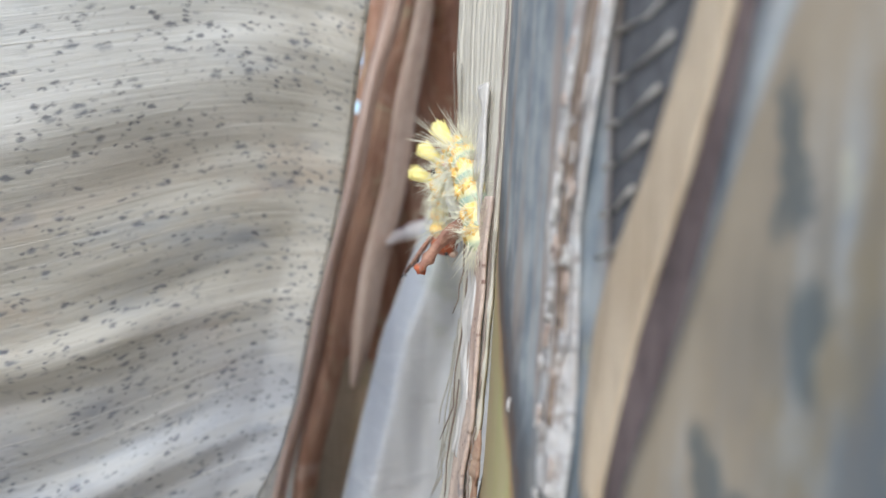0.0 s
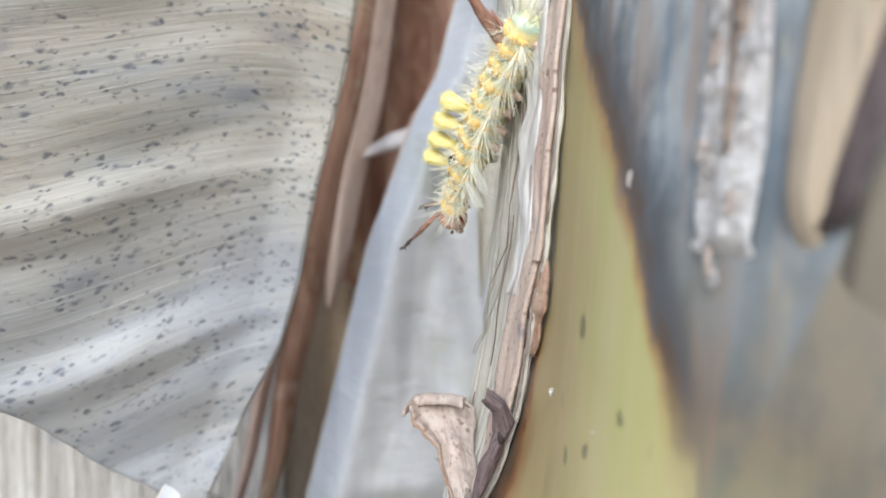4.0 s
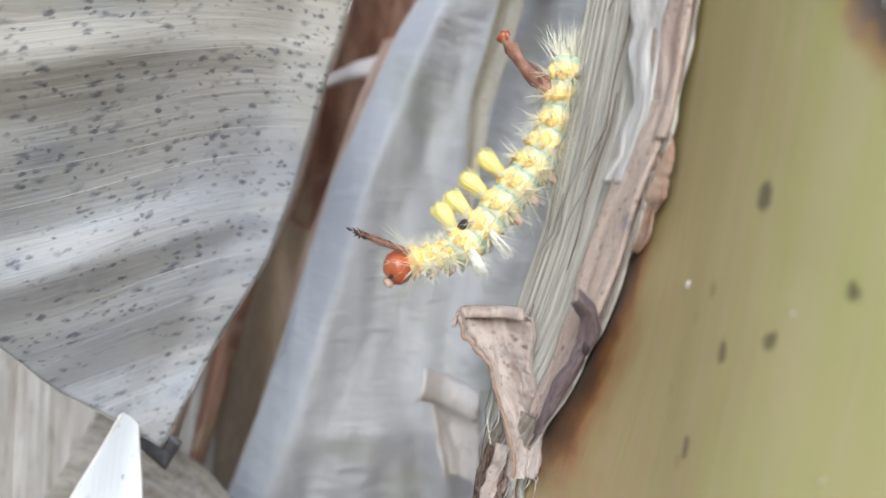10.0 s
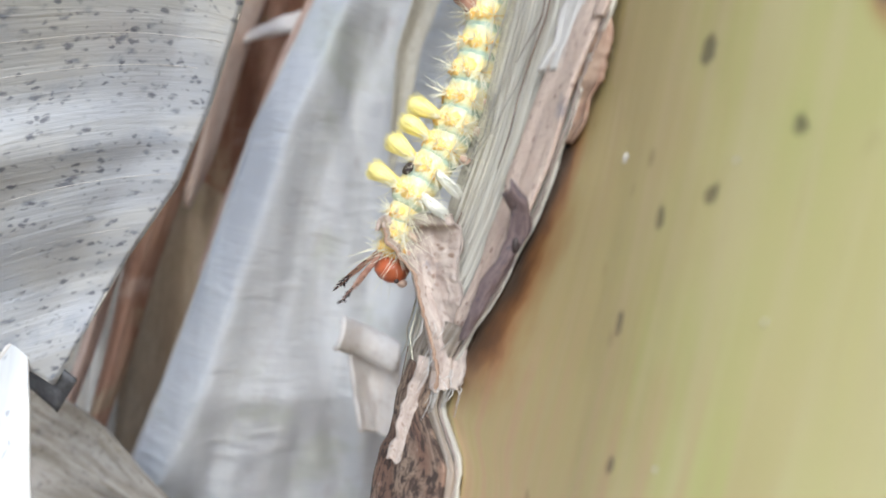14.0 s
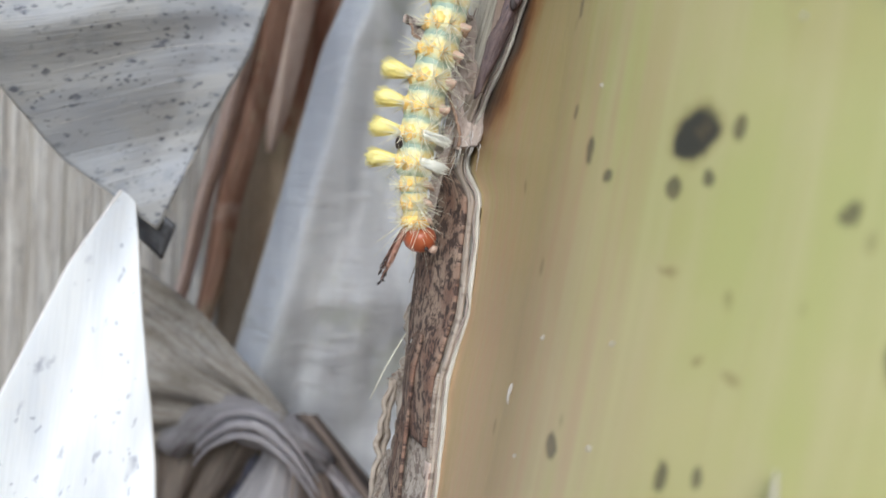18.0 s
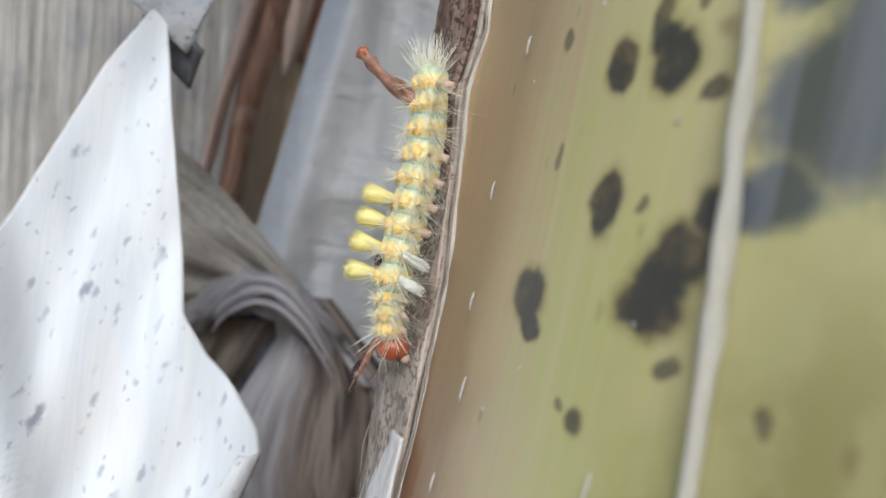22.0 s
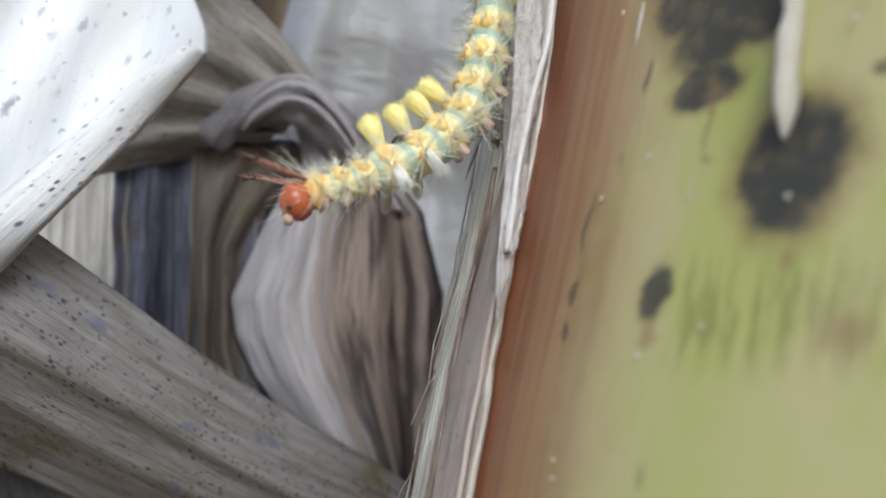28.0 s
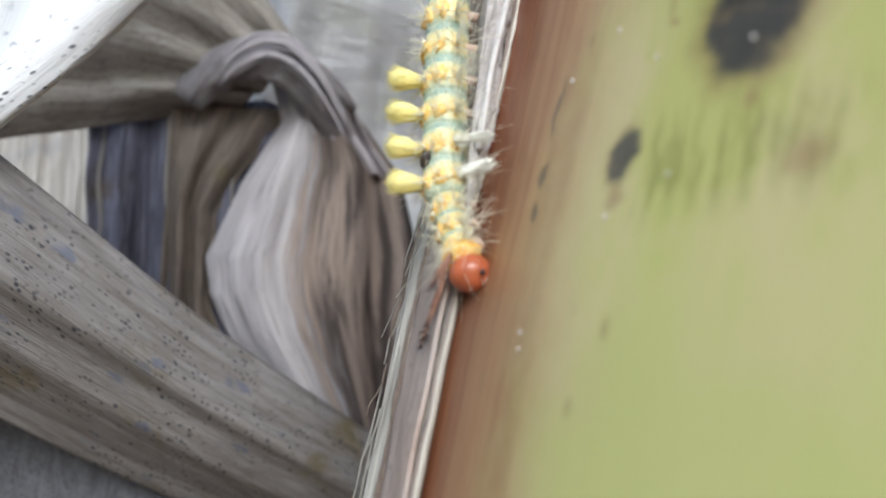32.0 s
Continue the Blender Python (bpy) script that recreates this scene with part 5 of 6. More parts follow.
def back_leaves():
    left = pieces([(-3.0, 0.8), (-0.41, 0.17), (-0.13, 0.02), (0.92, -0.36), (2.7, -0.76), (3.24, -0.89), (6.0, -1.6)])

    def grey(u, v):
        z = 3.0 - 9.0 * v
        x = left(-z) + (2.2 - left(-z)) * u
        e = x - left(-z)
        y = 6.3 + 0.25 * n3(x * 1.2, z * 0.4, 3) + 0.07 * n3(x * 3.5, z * 1.0, 7) + 0.03 * n3(x * 3.5, z * 7, 2) * (0.4 + abs(n3(x, z, 1.0))) - 0.1 * math.exp(-((e - 0.2) / 0.16) ** 2) + 0.05 * math.exp(-((e - 0.55 - 0.1 * n3(z, 4.0)) / 0.12) ** 2) + 0.06 * math.sin((x + 0.25 * z) * 13 + 3 * n3(x, z * 0.5)) * abs(n3(x, z * 0.4, 9)) + 0.5 * max(0.0, min(1.0, (-2.9 - z) / 1.2)) + 0.25 * max(0, 0.08 - u) / 0.08
        return (x, y, z)
    ob = leaf("grey_dead_leaf", grey, 90, 170, GREY, "pale bluish-grey wrinkled dead leaf hanging behind", lambda u, v: (grey(u, v)[0], grey(u, v)[2]))

    part("leaf_edge", tube_mesh([Vector(grey(0.0, w / 100)) for w in range(101)], [0.016 + 0.005 * n3(w * 0.5, 2) for w in range(101)], 7), CHALK, ob, "pale leaf edge")
    def strip(u, v):
        z = 2.0 - 3.25 * v
        mid = 0.6 + 0.22 * (z - 0.3) if z > -0.4 else 0.446 + 0.02 * (z + 0.4)
        return (mid + (u - 0.5) * 0.17 * (1 - v ** 6), 5.6 + 0.05 * math.sin(u * 3) + 0.04 * n3(z * 2, 1) + 0.01 * n3(u * 6, z * 3), z)
    ob = leaf("pale_leaf_strip", strip, 8, 60, STRAND, "narrow pale strip of dead leaf", lambda u, v: (u * 0.2, 3.4 * v))
    for side, r in ((0.0, 0.008), (1.0, 0.008), (0.45, 0.005)):
        part("strip_rib" if 0 < side < 1 else "strip_edge", tube_mesh([Vector(strip(side, w / 50)) + Vector((0, -0.008, 0)) for w in range(51)], [r * (0.8 + 0.4 * n3(w * 0.4, side)) for w in range(51)], 6), STRAND, ob)

    def hook(u, v):
        # a torn end that droops and curls its rim over
        a = 3.2 * u
        wide = 0.2 * (1 - 0.75 * v ** 1.5)
        return (0.14 - 0.57 * v, 7.25 + 0.75 * v - 0.1 * math.sin(a), 0.1 - 0.1 * v - 0.16 * v ** 2.5 - wide * (0.5 - 0.5 * math.cos(a)) - 0.03 * math.sin(a) + 0.02 * n3(v * 4, u * 2))
    leaf("curled_leaf_end", hook, 16, 40, PETAL, "white curled end of a torn leaf", lambda u, v: (u * 0.2, v))

    def red(u, v):
        z = 5.0 - 12.0 * v
        x = -3.6 + 6.2 * u
        y = 8.6 + 0.22 * math.sin(x * 6 + 0.25 * z + 1.5 * n3(x * 0.8, z * 0.25)) + 0.3 * n3(x, z * 0.3, 2) + 0.4 * v
        return (x, y, z)
    ob = leaf("red_brown_dead_leaf", red, 150, 90, RED, "red-brown pleated dead leaf behind the others", lambda u, v: (red(u, v)[0], red(u, v)[2]))
    torn_open(ob, lambda x, z: z > 1.25 and -1.06 < x < -0.82 - 0.05 * math.sin(z * 9))

    for k in range(9):
        u0 = 0.3 + 0.055 * k
        part("pleat_ridge", tube_mesh([Vector(red(u0 + 0.006 * n3(w * 0.15, k), w / 60)) + Vector((0, -0.01, 0)) for w in range(61)], [0.008 + 0.005 * n3(w * 0.2, k) for w in range(61)], 6), RED if k % 2 else TAN, ob)

    def tan(u, v):
        z = -1.55 - 4.6 * v
        x = -2.2 + 1.9 * u + 0.12 * n3(z, 3.3)
        return (x, 8.1 + 0.15 * math.sin(x * 7 + n3(x, z * 0.4)) + 0.2 * n3(x, z * 0.5, 6), z + 0.3 * n3(x * 2, 5.0) * (1 - v))
    ob = leaf("tan_dead_leaf", tan, 60, 60, TAN, "yellowish tan dead leaf low behind", lambda u, v: (tan(u, v)[0], tan(u, v)[2]))

    part("torn_edge", tube_mesh([Vector(tan(w / 60, 0.0)) for w in range(61)], [0.014] * 61, 6), TAN, ob, "torn upper edge")

    def ridge(x0, x1, z0, z1, y, w, mat, label):
        def g(u, v):
            z = z0 + (z1 - z0) * v
            x = x0 + (x1 - x0) * v + (u - 0.5) * w * (1 - 0.9 * v ** 4) + 0.03 * n3(z * 1.2, x0)
            return (x, y - 0.12 * math.sin(math.pi * u) + 0.03 * n3(u * 3, z, x0), z)
        ob = leaf("folded_leaf_rib", g, 14, 70, mat, label, lambda u, v: (u * w, (z1 - z0) * v))
        part("crease", tube_mesh([Vector(g(0.5, w / 50)) + Vector((0, -0.012, 0)) for w in range(51)], [0.005 + 0.002 * n3(w * 0.4, x0) for w in range(51)], 6), mat, ob, "raised crease")
    ridge(0.04, -1.4, 4.0, -4.2, 7.0, 0.3, RED, "brown folded dead leaf rib")
    ridge(0.1, -1.72, 4.0, -4.4, 6.9, 0.16, ROSY, "pinkish tan folded leaf edge")
    ridge(0.12, -0.6, 0.2, -2.2, 7.4, 0.2, ROSY, "pale rosy fold of a torn leaf")
    ridge(-0.1, -0.75, 3.4, -1.7, 8.0, 0.52, PEACH, "broad pale peach-coloured fold of a dead leaf")

    def fibres(u, v):
        z = 2.0 - 12.0 * v
        x = -5.2 + 4.1 * u - 0.1 * v
        y = 7.45 + 0.06 * abs(math.sin(x * 7 + 0.2 * z + 3 * n3(x * 1.1, 2.0))) + 0.05 * n3(x * 9, z * 0.1, 3) + 0.03 * n3(x * 23, z * 0.15) + 0.2 * n3(x * 0.9, z * 0.15, 4) - 0.12 * (x + 1.2)
        return (x, y, z)
    ob = leaf("fibrous_dead_sheath", fibres, 150, 60, FIBRE, "upright ribbed grey-tan dead sheath", lambda u, v: (fibres(u, v)[0], fibres(u, v)[2]))

    for k in range(22):
        u0 = 0.42 + 0.575 * k / 21 + 0.008 * n3(k * 2.7, 5)
        part("fibre_rib", tube_mesh([Vector(fibres(u0 + 0.004 * n3(w * 0.2, k), w / 50)) + Vector((0, -0.01, 0)) for w in range(51)], [0.008 + 0.01 * abs(n3(k * 1.3, w * 0.1)) for w in range(51)], 6), FIBRE if k % 3 else STRAW, ob)

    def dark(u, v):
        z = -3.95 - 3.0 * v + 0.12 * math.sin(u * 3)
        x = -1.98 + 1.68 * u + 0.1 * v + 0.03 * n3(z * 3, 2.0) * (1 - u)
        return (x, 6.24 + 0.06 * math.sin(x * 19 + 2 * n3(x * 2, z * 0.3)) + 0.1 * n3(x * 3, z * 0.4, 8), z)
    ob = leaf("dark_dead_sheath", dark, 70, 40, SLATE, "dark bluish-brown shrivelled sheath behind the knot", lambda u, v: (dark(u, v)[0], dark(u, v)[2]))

    for k in range(11):
        u0 = 0.05 + 0.088 * k + 0.02 * n3(k * 2.3, 7)
        part("shrivelled_rib", tube_mesh([Vector(dark(u0 + 0.012 * n3(w * 0.2, k), w / 40)) + Vector((0, -0.015, 0)) for w in range(41)], [0.01 + 0.01 * abs(n3(k * 1.7, w * 0.15)) for w in range(41)], 6), SLATE if k % 3 else BLADE, ob)

    def curtain(u, v):
        x = -26 + 52 * u
        z = 14 - 46 * v
        return (x, 13.5 + 0.8 * math.sin(x * 1.3 + 0.2 * z) + 1.2 * n3(x * 0.2, z * 0.1), z)
    ob = leaf("dead_leaf_curtain", curtain, 90, 40, TAN, "curtain of hanging dead banana leaves far behind", lambda u, v: (curtain(u, v)[0] * 0.4, curtain(u, v)[2] * 0.4), 0.05)
    torn_open(ob, lambda x, z: -2.6 < x < -0.5 and 1.2 < z < 7)


back_leaves()


def knotted_leaf():
    root = new("knotted_dead_leaf", None)
    root.location = V(-0.8, 6.1, -3.8)
    tagged(root, "grey-brown dead leaf twisted into a knot with a fanned skirt", "leaf")

    def own(name, bm, mat, label):
        ob = part(name, bm, mat, None, label)
        ob.parent = root
        ob.matrix_parent_inverse = Matrix.Translation(root.location).inverted()
        return ob

    def blade(u, v):
        # u from the outer edge to the knot side, v from far above to the knot
        top = Vector((-1.75 + 0.25 * u, 5.5 + 0.5 * u, -2.2))
        ex, ez = -1.75 + 1.25 * v, -2.5 - 1.15 * v ** 1.4
        edge = Vector((ex, 5.65 + 0.1 * v, ez))
        inner = Vector((-2.7 + 1.75 * v, 6.2, -4.35 + 0.45 * v))
        p = edge.lerp(inner, u)
        p.y -= 0.3 * math.sin(math.pi * u) * (1 - 0.6 * v) - 0.1 * n3(u * 3, v * 3) - 0.06 * math.sin(u * 26 + 2 * v) * (0.3 + 0.7 * v)
        return p
    own("blade", sheet_mesh(blade, 60, 60, 0.016, lambda u, v: (u * 1.3, v * 1.4)), BLADE, "brown folded upper blade")

    pts, rad = [], []
    for k in range(26):
        a = k / 25
        pts.append((-1.32 + 1.12 * a, 6.0 - 0.25 * math.sin(math.pi * a), -3.96 + 0.36 * math.sin(math.pi * a ** 0.85) - 0.16 * a))
        rad.append(0.11 + 0.05 * math.sin(math.pi * a) + 0.02 * n3(k * 0.6, 1))
    own("twist", tube_mesh(pts, rad, 22, 0.8, 2.0, rough=0.28), KNOT, "dark twisted roll")
    pts = [(-1.1 + 0.9 * a / 12, 5.72 - 0.12 * math.sin(a / 12 * 3), -3.86 + 0.26 * math.sin(math.pi * a / 12) - 0.12 * a / 12) for a in range(13)]
    own("fold", tube_mesh(pts, [0.035 + 0.015 * math.sin(a * 0.8) for a in range(13)], 10, 0.7, 2.0, rough=0.3), KNOT, "raised pale fold")

    # ridges whose pale colour paints the highlights along the twist
    for k, (dz, dy, r) in enumerate(((0.02, 0.0, 0.03), (-0.07, 0.03, 0.024), (0.09, 0.06, 0.022))):
        pts = [(-1.12 + 0.86 * a / 24, 5.56 + dy - 0.07 * math.sin(math.pi * a / 24), -3.88 + dz + 0.25 * math.sin(math.pi * (a / 24) ** 0.8) - 0.3 * (a / 24) ** 3 + 0.012 * n3(a * 0.3, k)) for a in range(25)]
        own("highlight_ridge", tube_mesh(pts, [r * math.sin(math.pi * (0.03 + 0.94 * a / 24)) ** 0.6 * (1 + 0.3 * n3(a * 0.4, k)) for a in range(25)], 9, 0.7, 2.0, rough=0.25), LILAC, "raised ridge coloured pale lilac-grey as a highlight")

    skirt_l = pieces([(3.7, -0.75), (4.03, -0.66), (4.5, -0.92), (5.04, -1.14), (5.3, -1.1), (5.59, -0.96), (6.19, -0.5), (6.6, -0.3)])
    skirt_r = pieces([(3.7, -0.3), (4.0, -0.05), (4.36, 0.26), (5.0, 0.44), (5.6, 0.4), (6.6, 0.25)])

    def skirt(u, v):
        z = -3.72 - 2.85 * v
        x = skirt_l(-z) + (skirt_r(-z) - skirt_l(-z)) * u
        y = 6.05 - 0.4 * math.sin(math.pi * u ** 0.8) * v ** 0.5 + 0.08 * math.sin(u * 19 + 1.5 * v + 2.5 * n3(u * 2, v)) * (0.2 + 0.8 * u) * min(1, v * 4) + 0.06 * n3(u * 4, v * 3, 5) + 0.03 * n3(u * 16, v * 2, 3)
        return (x, y, z)
    own("skirt", sheet_mesh(skirt, 80, 80, 0.016, lambda u, v: (u * 1.2, v * 2.2)), SKIRT, "fanned grey skirt with brown folds")

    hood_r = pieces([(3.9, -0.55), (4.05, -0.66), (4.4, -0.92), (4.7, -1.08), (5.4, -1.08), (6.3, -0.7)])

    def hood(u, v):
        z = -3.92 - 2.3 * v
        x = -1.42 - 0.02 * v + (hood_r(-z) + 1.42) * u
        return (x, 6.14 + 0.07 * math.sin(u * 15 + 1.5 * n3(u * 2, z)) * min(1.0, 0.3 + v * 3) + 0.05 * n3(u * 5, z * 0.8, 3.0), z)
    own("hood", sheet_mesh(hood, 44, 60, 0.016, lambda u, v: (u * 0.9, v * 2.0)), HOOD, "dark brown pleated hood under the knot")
    drape_l = pieces([(0.0, -0.76), (0.35, -0.58), (1.0, -0.36)])
    drape_r = pieces([(0.0, -0.44), (0.3, -0.22), (1.0, 0.22)])

    def drape(u, v):
        x = drape_l(v) + (drape_r(v) - drape_l(v)) * u
        z = -3.7 + 0.05 * math.sin(math.pi * u) - (0.56 + 0.24 * u) * v
        return (x, 5.84 - 0.12 * math.sin(math.pi * min(1.0, v * 1.6)) + 0.06 * math.sin(u * 17 + 2 * n3(u * 2, v)) * (0.3 + 0.7 * v) + 0.16 * v * v + 0.03 * n3(u * 6, v * 3, 8.0), z + 0.05 * n3(u * 9, 2.0) * v)
    own("drape", sheet_mesh(drape, 40, 40, 0.014, lambda u, v: (u * 0.6, v * 0.8)), LILAC, "pale lilac-grey folds falling from the knot")

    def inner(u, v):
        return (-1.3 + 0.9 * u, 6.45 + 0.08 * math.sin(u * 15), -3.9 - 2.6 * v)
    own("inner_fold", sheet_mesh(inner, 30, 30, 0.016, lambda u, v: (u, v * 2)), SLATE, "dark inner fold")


knotted_leaf()


def leaf_stalk():
    root = new("old_leaf_stalk", None)
    root.location = V(-1.4, 4.7, -5.6)
    tagged(root, "grey-brown dead leaf stalk with black specks lying slantwise", "leaf stalk")

    def own(name, bm, mat, label):
        ob = part(name, bm, mat, None, label)
        ob.parent = root
        ob.matrix_parent_inverse = Matrix.Translation(root.location).inverted()

    def f(u, v):
        a = Vector((-2.9, 3.45, -4.28)).lerp(Vector((0.5, 5.65, -6.68)), v)
        a.z += 0.04 * math.sin(v * 9) + 0.05 * math.sin(math.pi * v)
        lowz = -1.05 + 0.35 * v
        w = u ** 0.9
        p = a + Vector((-0.25 * w, -0.28 * math.sin(math.pi * min(1, w * 1.15)) + 0.35 * w * w, lowz * w))
        p.y += 0.05 * n3(u * 3, v * 5) - 0.09 * math.exp(-((u - 0.33 - 0.05 * n3(v * 3, 1)) / 0.06) ** 2) - 0.05 * math.exp(-((u - 0.1) / 0.04) ** 2) - 0.05 * math.exp(-((u - 0.6 - 0.05 * n3(v * 4, 6)) / 0.05) ** 2) + 0.02 * n3(u * 14, v * 3, 4)
        return p
    own("stalk", sheet_mesh(f, 50, 110, 0.03, lambda u, v: (v * 4.5, u * 1.2)), STALK, "hollow specked stalk")

    def g(u, v):
        a = Vector((-3.4, 4.4, -5.25)).lerp(Vector((-0.9, 5.1, -6.45)), v)
        return a + Vector((0, 0.1 * math.sin(u * 8) + 0.25 * u, -0.9 * u + 0.08 * n3(v * 3, u * 2)))
    # the cavity's shade is put into this fold's dark colour
    own("lower_fold", sheet_mesh(g, 30, 60, 0.02, lambda u, v: (v * 3, u)), DARK, "lower fold coloured dark as a shaded cavity")


leaf_stalk()


# ---- caterpillar ----
RINGS = 12
PITCH = 0.094
PLACES = (0.0, 0.8, 1.8, 2.8, 3.8, 4.8, 5.8, 6.8, 7.8, 8.6, 9.25, 9.85, 10.5)


def hair(bm, base, way, length, r, bend=0.0, sides=3):
    way = way.normalized()
    a = way.orthogonal().normalized()
    b = way.cross(a)
    rows = []
    for k, (w, s) in enumerate(((0, 1.0), (0.5, 0.75), (1.0, 0.15))):
        c = base + way * (length * w) + Vector((0, -1, 0)) * (bend * w * w)
        rows.append([bm.verts.new(SPAN * (c + (a * math.cos(2 * math.pi * i / sides) + b * math.sin(2 * math.pi * i / sides)) * (r * s))) for i in range(sides)])
    for r0, r1 in zip(rows, rows[1:]):
        for i in range(sides):
            j = (i + 1) % sides
            bm.faces.new((r0[i], r0[j], r1[j], r1[i]))
    bm.faces.new(rows[-1])


def barrel(r, half, waist=0.8, nz=9, ns=22, squash=0.95, wobble=0.03, seed=0.0):
    bm = bmesh.new()
    rings = []
    for k in range(nz + 1):
        w = k / nz * 2 - 1
        rr = r * (waist + (1 - waist) * math.cos(w * math.pi / 2) ** 0.6 if abs(w) < 1 else waist * 0.8)
        ring = []
        for i in range(ns):
            a = 2 * math.pi * i / ns
            q = rr * (1 + wobble * n3(i * 0.9 + seed, k * 0.8, seed))
            ring.append(bm.verts.new(SPAN * Vector((q * math.cos(a), half * w * 1.05, q * squash * math.sin(a)))))
        rings.append(ring)
    for r0, r1 in zip(rings, rings[1:]):
        for i in range(ns):
            j = (i + 1) % ns
            bm.faces.new((r0[i], r1[i], r1[j], r0[j]))
    bm.faces.new(rings[0])
    bm.faces.new(rings[-1][::-1])
    return bm


def dome(r, at, sx=1.0, sy=1.0, sz=1.0, seg=10, seed=0.0, rough=0.12):
    bm = bmesh.new()
    bmesh.ops.create_icosphere(bm, subdivisions=2, radius=1.0)
    for v in bm.verts:
        k = 1 + rough * n3(v.co.x * 2 + seed, v.co.y * 2, v.co.z * 2)
        v.co = SPAN * (Vector(at) + Vector((v.co.x * r * sx, v.co.y * r * sy, v.co.z * r * sz)) * k)
    return bm


def bunch(base, way, length, r0, r1, count, rnd, hair_r=0.004, tip=0.15):
    """A dense tuft of hairs that widens to its end."""
    bm = bmesh.new()
    way = Vector(way).normalized()
    a = way.orthogonal().normalized()
    b = way.cross(a)
    for _ in range(count):
        w, q = rnd.uniform(0, 2 * math.pi), math.sqrt(rnd.random())
        off = a * math.cos(w) + b * math.sin(w)
        p0 = Vector(base) + off * (r0 * q)
        p1 = Vector(base) + way * (length * rnd.uniform(1 - tip, 1.0) * (1 - 0.18 * q * q)) + off * (r1 * q)
        hair(bm, p0, p1 - p0, (p1 - p0).length, hair_r)
    return bm


def caterpillar():
    rnd = random.Random(11)
    root = new("caterpillar", None)
    tagged(root, "yellow and green tussock caterpillar with four yellow brushes", "caterpillar")
    made = []
    for k in range(RINGS):
        r = 0.074 * (0.72 + 0.28 * math.sin(math.pi * min(1.0, (k + 1.6) / (RINGS + 1.0))) ** 0.6)
        if k > 8:
            r *= 0.8
        pitch = PITCH if k < 9 else PITCH * 0.66
        seg = part("segment", barrel(r, pitch * 0.58, 0.86, seed=k * 3.1, wobble=0.05), SKIN, root, "pale green ring with orange warts" if k < 9 else "greenish front ring")
        if k:
            part("fold_band", barrel(r * 0.94, pitch * 0.2, 0.95, 6, 22, seed=k), BAND, seg).location = (0, -SPAN * pitch * 0.52, 0)
        else:
            part("tail_cap", dome(r * 0.82, (0, -pitch * 0.4, 0), 1.0, 0.7, 0.95, seed=3), TAIL, seg, "rounded yellowish-green tail end")
        bristles = bmesh.new()
        for side in (-1, 1):
            for ang, size in ((22, 0.9), (62, 1.0), (100, 0.8)):
                w = radians(ang)
                at = Vector((side * r * 0.9 * math.sin(w), 0.008, r * 0.88 * math.cos(w)))
                part("wart", dome(0.027 * size * (1.0 if k < 9 else 0.7), at * 0.86, 1.0, 1.15, 1.0, seed=k * 3 + ang + side, rough=0.7), WART, seg)
                for _ in range(14 if k < 9 else 8):
                    way = at.normalized() + Vector((rnd.gauss(0, 0.6), rnd.gauss(0, 0.7), rnd.gauss(0, 0.6)))
                    if way.dot(at) > 0:
                        hair(bristles, at * 0.98, way, rnd.uniform(0.025, 0.045), 0.0022)
                n = 13 if ang < 90 else 34
                for _ in range(n):
                    way = at.normalized() + Vector((rnd.gauss(0, 0.5), rnd.gauss(0, 0.55), rnd.gauss(0, 0.5)))
                    if way.dot(at) < 0:
                        continue
                    hair(bristles, at, way, rnd.uniform(0.05, 0.11) * (1.9 if ang > 90 else 1.0) * (1.0 if k < 9 else 0.75), 0.0012, 0.0)
        part("bristles", bristles, SETA, seg, "fine whitish bristles")
        if k in (5, 6, 7, 8):
            tuft = part("brush", dome(0.5, (0, 0.0, 0.0), 0.084, 0.07, 0.116, seed=k, rough=0.07), BRUSH, seg, "dense bright yellow brush")
            for v in tuft.data.vertices:
                w = v.co.z / SPAN / 0.058
                v.co.x *= 0.8 + 0.32 * w
                v.co.y *= 0.8 + 0.32 * w
                v.co.z += SPAN * (r * 0.85 + 0.056)
            part("brush_hairs", bunch((0, 0.0, r * 0.85), (0, 0.0, 1), 0.126, 0.014, 0.043, 110, rnd, 0.0026, 0.1), BRUSH, seg)
        if k in (7, 8):
            for side in (-1, 1):
                part("side_tuft", bunch((side * r * 0.8, 0.0, -0.01), (side * 0.7, 0.2, -0.6), 0.16, 0.012, 0.02, 120, rnd, 0.0034, 0.3), SIDEBRUSH, seg, "cream white side tuft")
        if k in (7,):
            part("dark_patch", dome(0.03, (-r * 0.3, 0.045, r * 0.86), 1.2, 0.8, 0.5, seed=2), PLUME, seg, "black velvet patch between the brushes")
        if k in (0, 3, 4, 5, 6):
            for side in (-1, 1):
                pts = [(side * 0.03, 0, -r * 0.5), (side * 0.036, 0, -r * 0.8), (side * 0.038, 0.0, -r * 1.0), (side * 0.038, 0.004, -r * 1.12), (side * 0.037, 0.005, -r * 1.17)]
                part("proleg", tube_mesh(pts, (0.024, 0.017, 0.014, 0.017, 0.008), 10, world=False, rough=0.15), FOOT, seg, "pinkish soft proleg")
        if k >= 9:
            for side in (-1, 1):
                pts = [(side * 0.03, 0, -r * 0.6), (side * 0.04, 0.01, -r * 1.0), (side * 0.03, 0.025, -r * 1.25)]
                part("true_leg", tube_mesh(pts, (0.014, 0.01, 0.004), 8, world=False), FOOT, seg, "small orange leg")
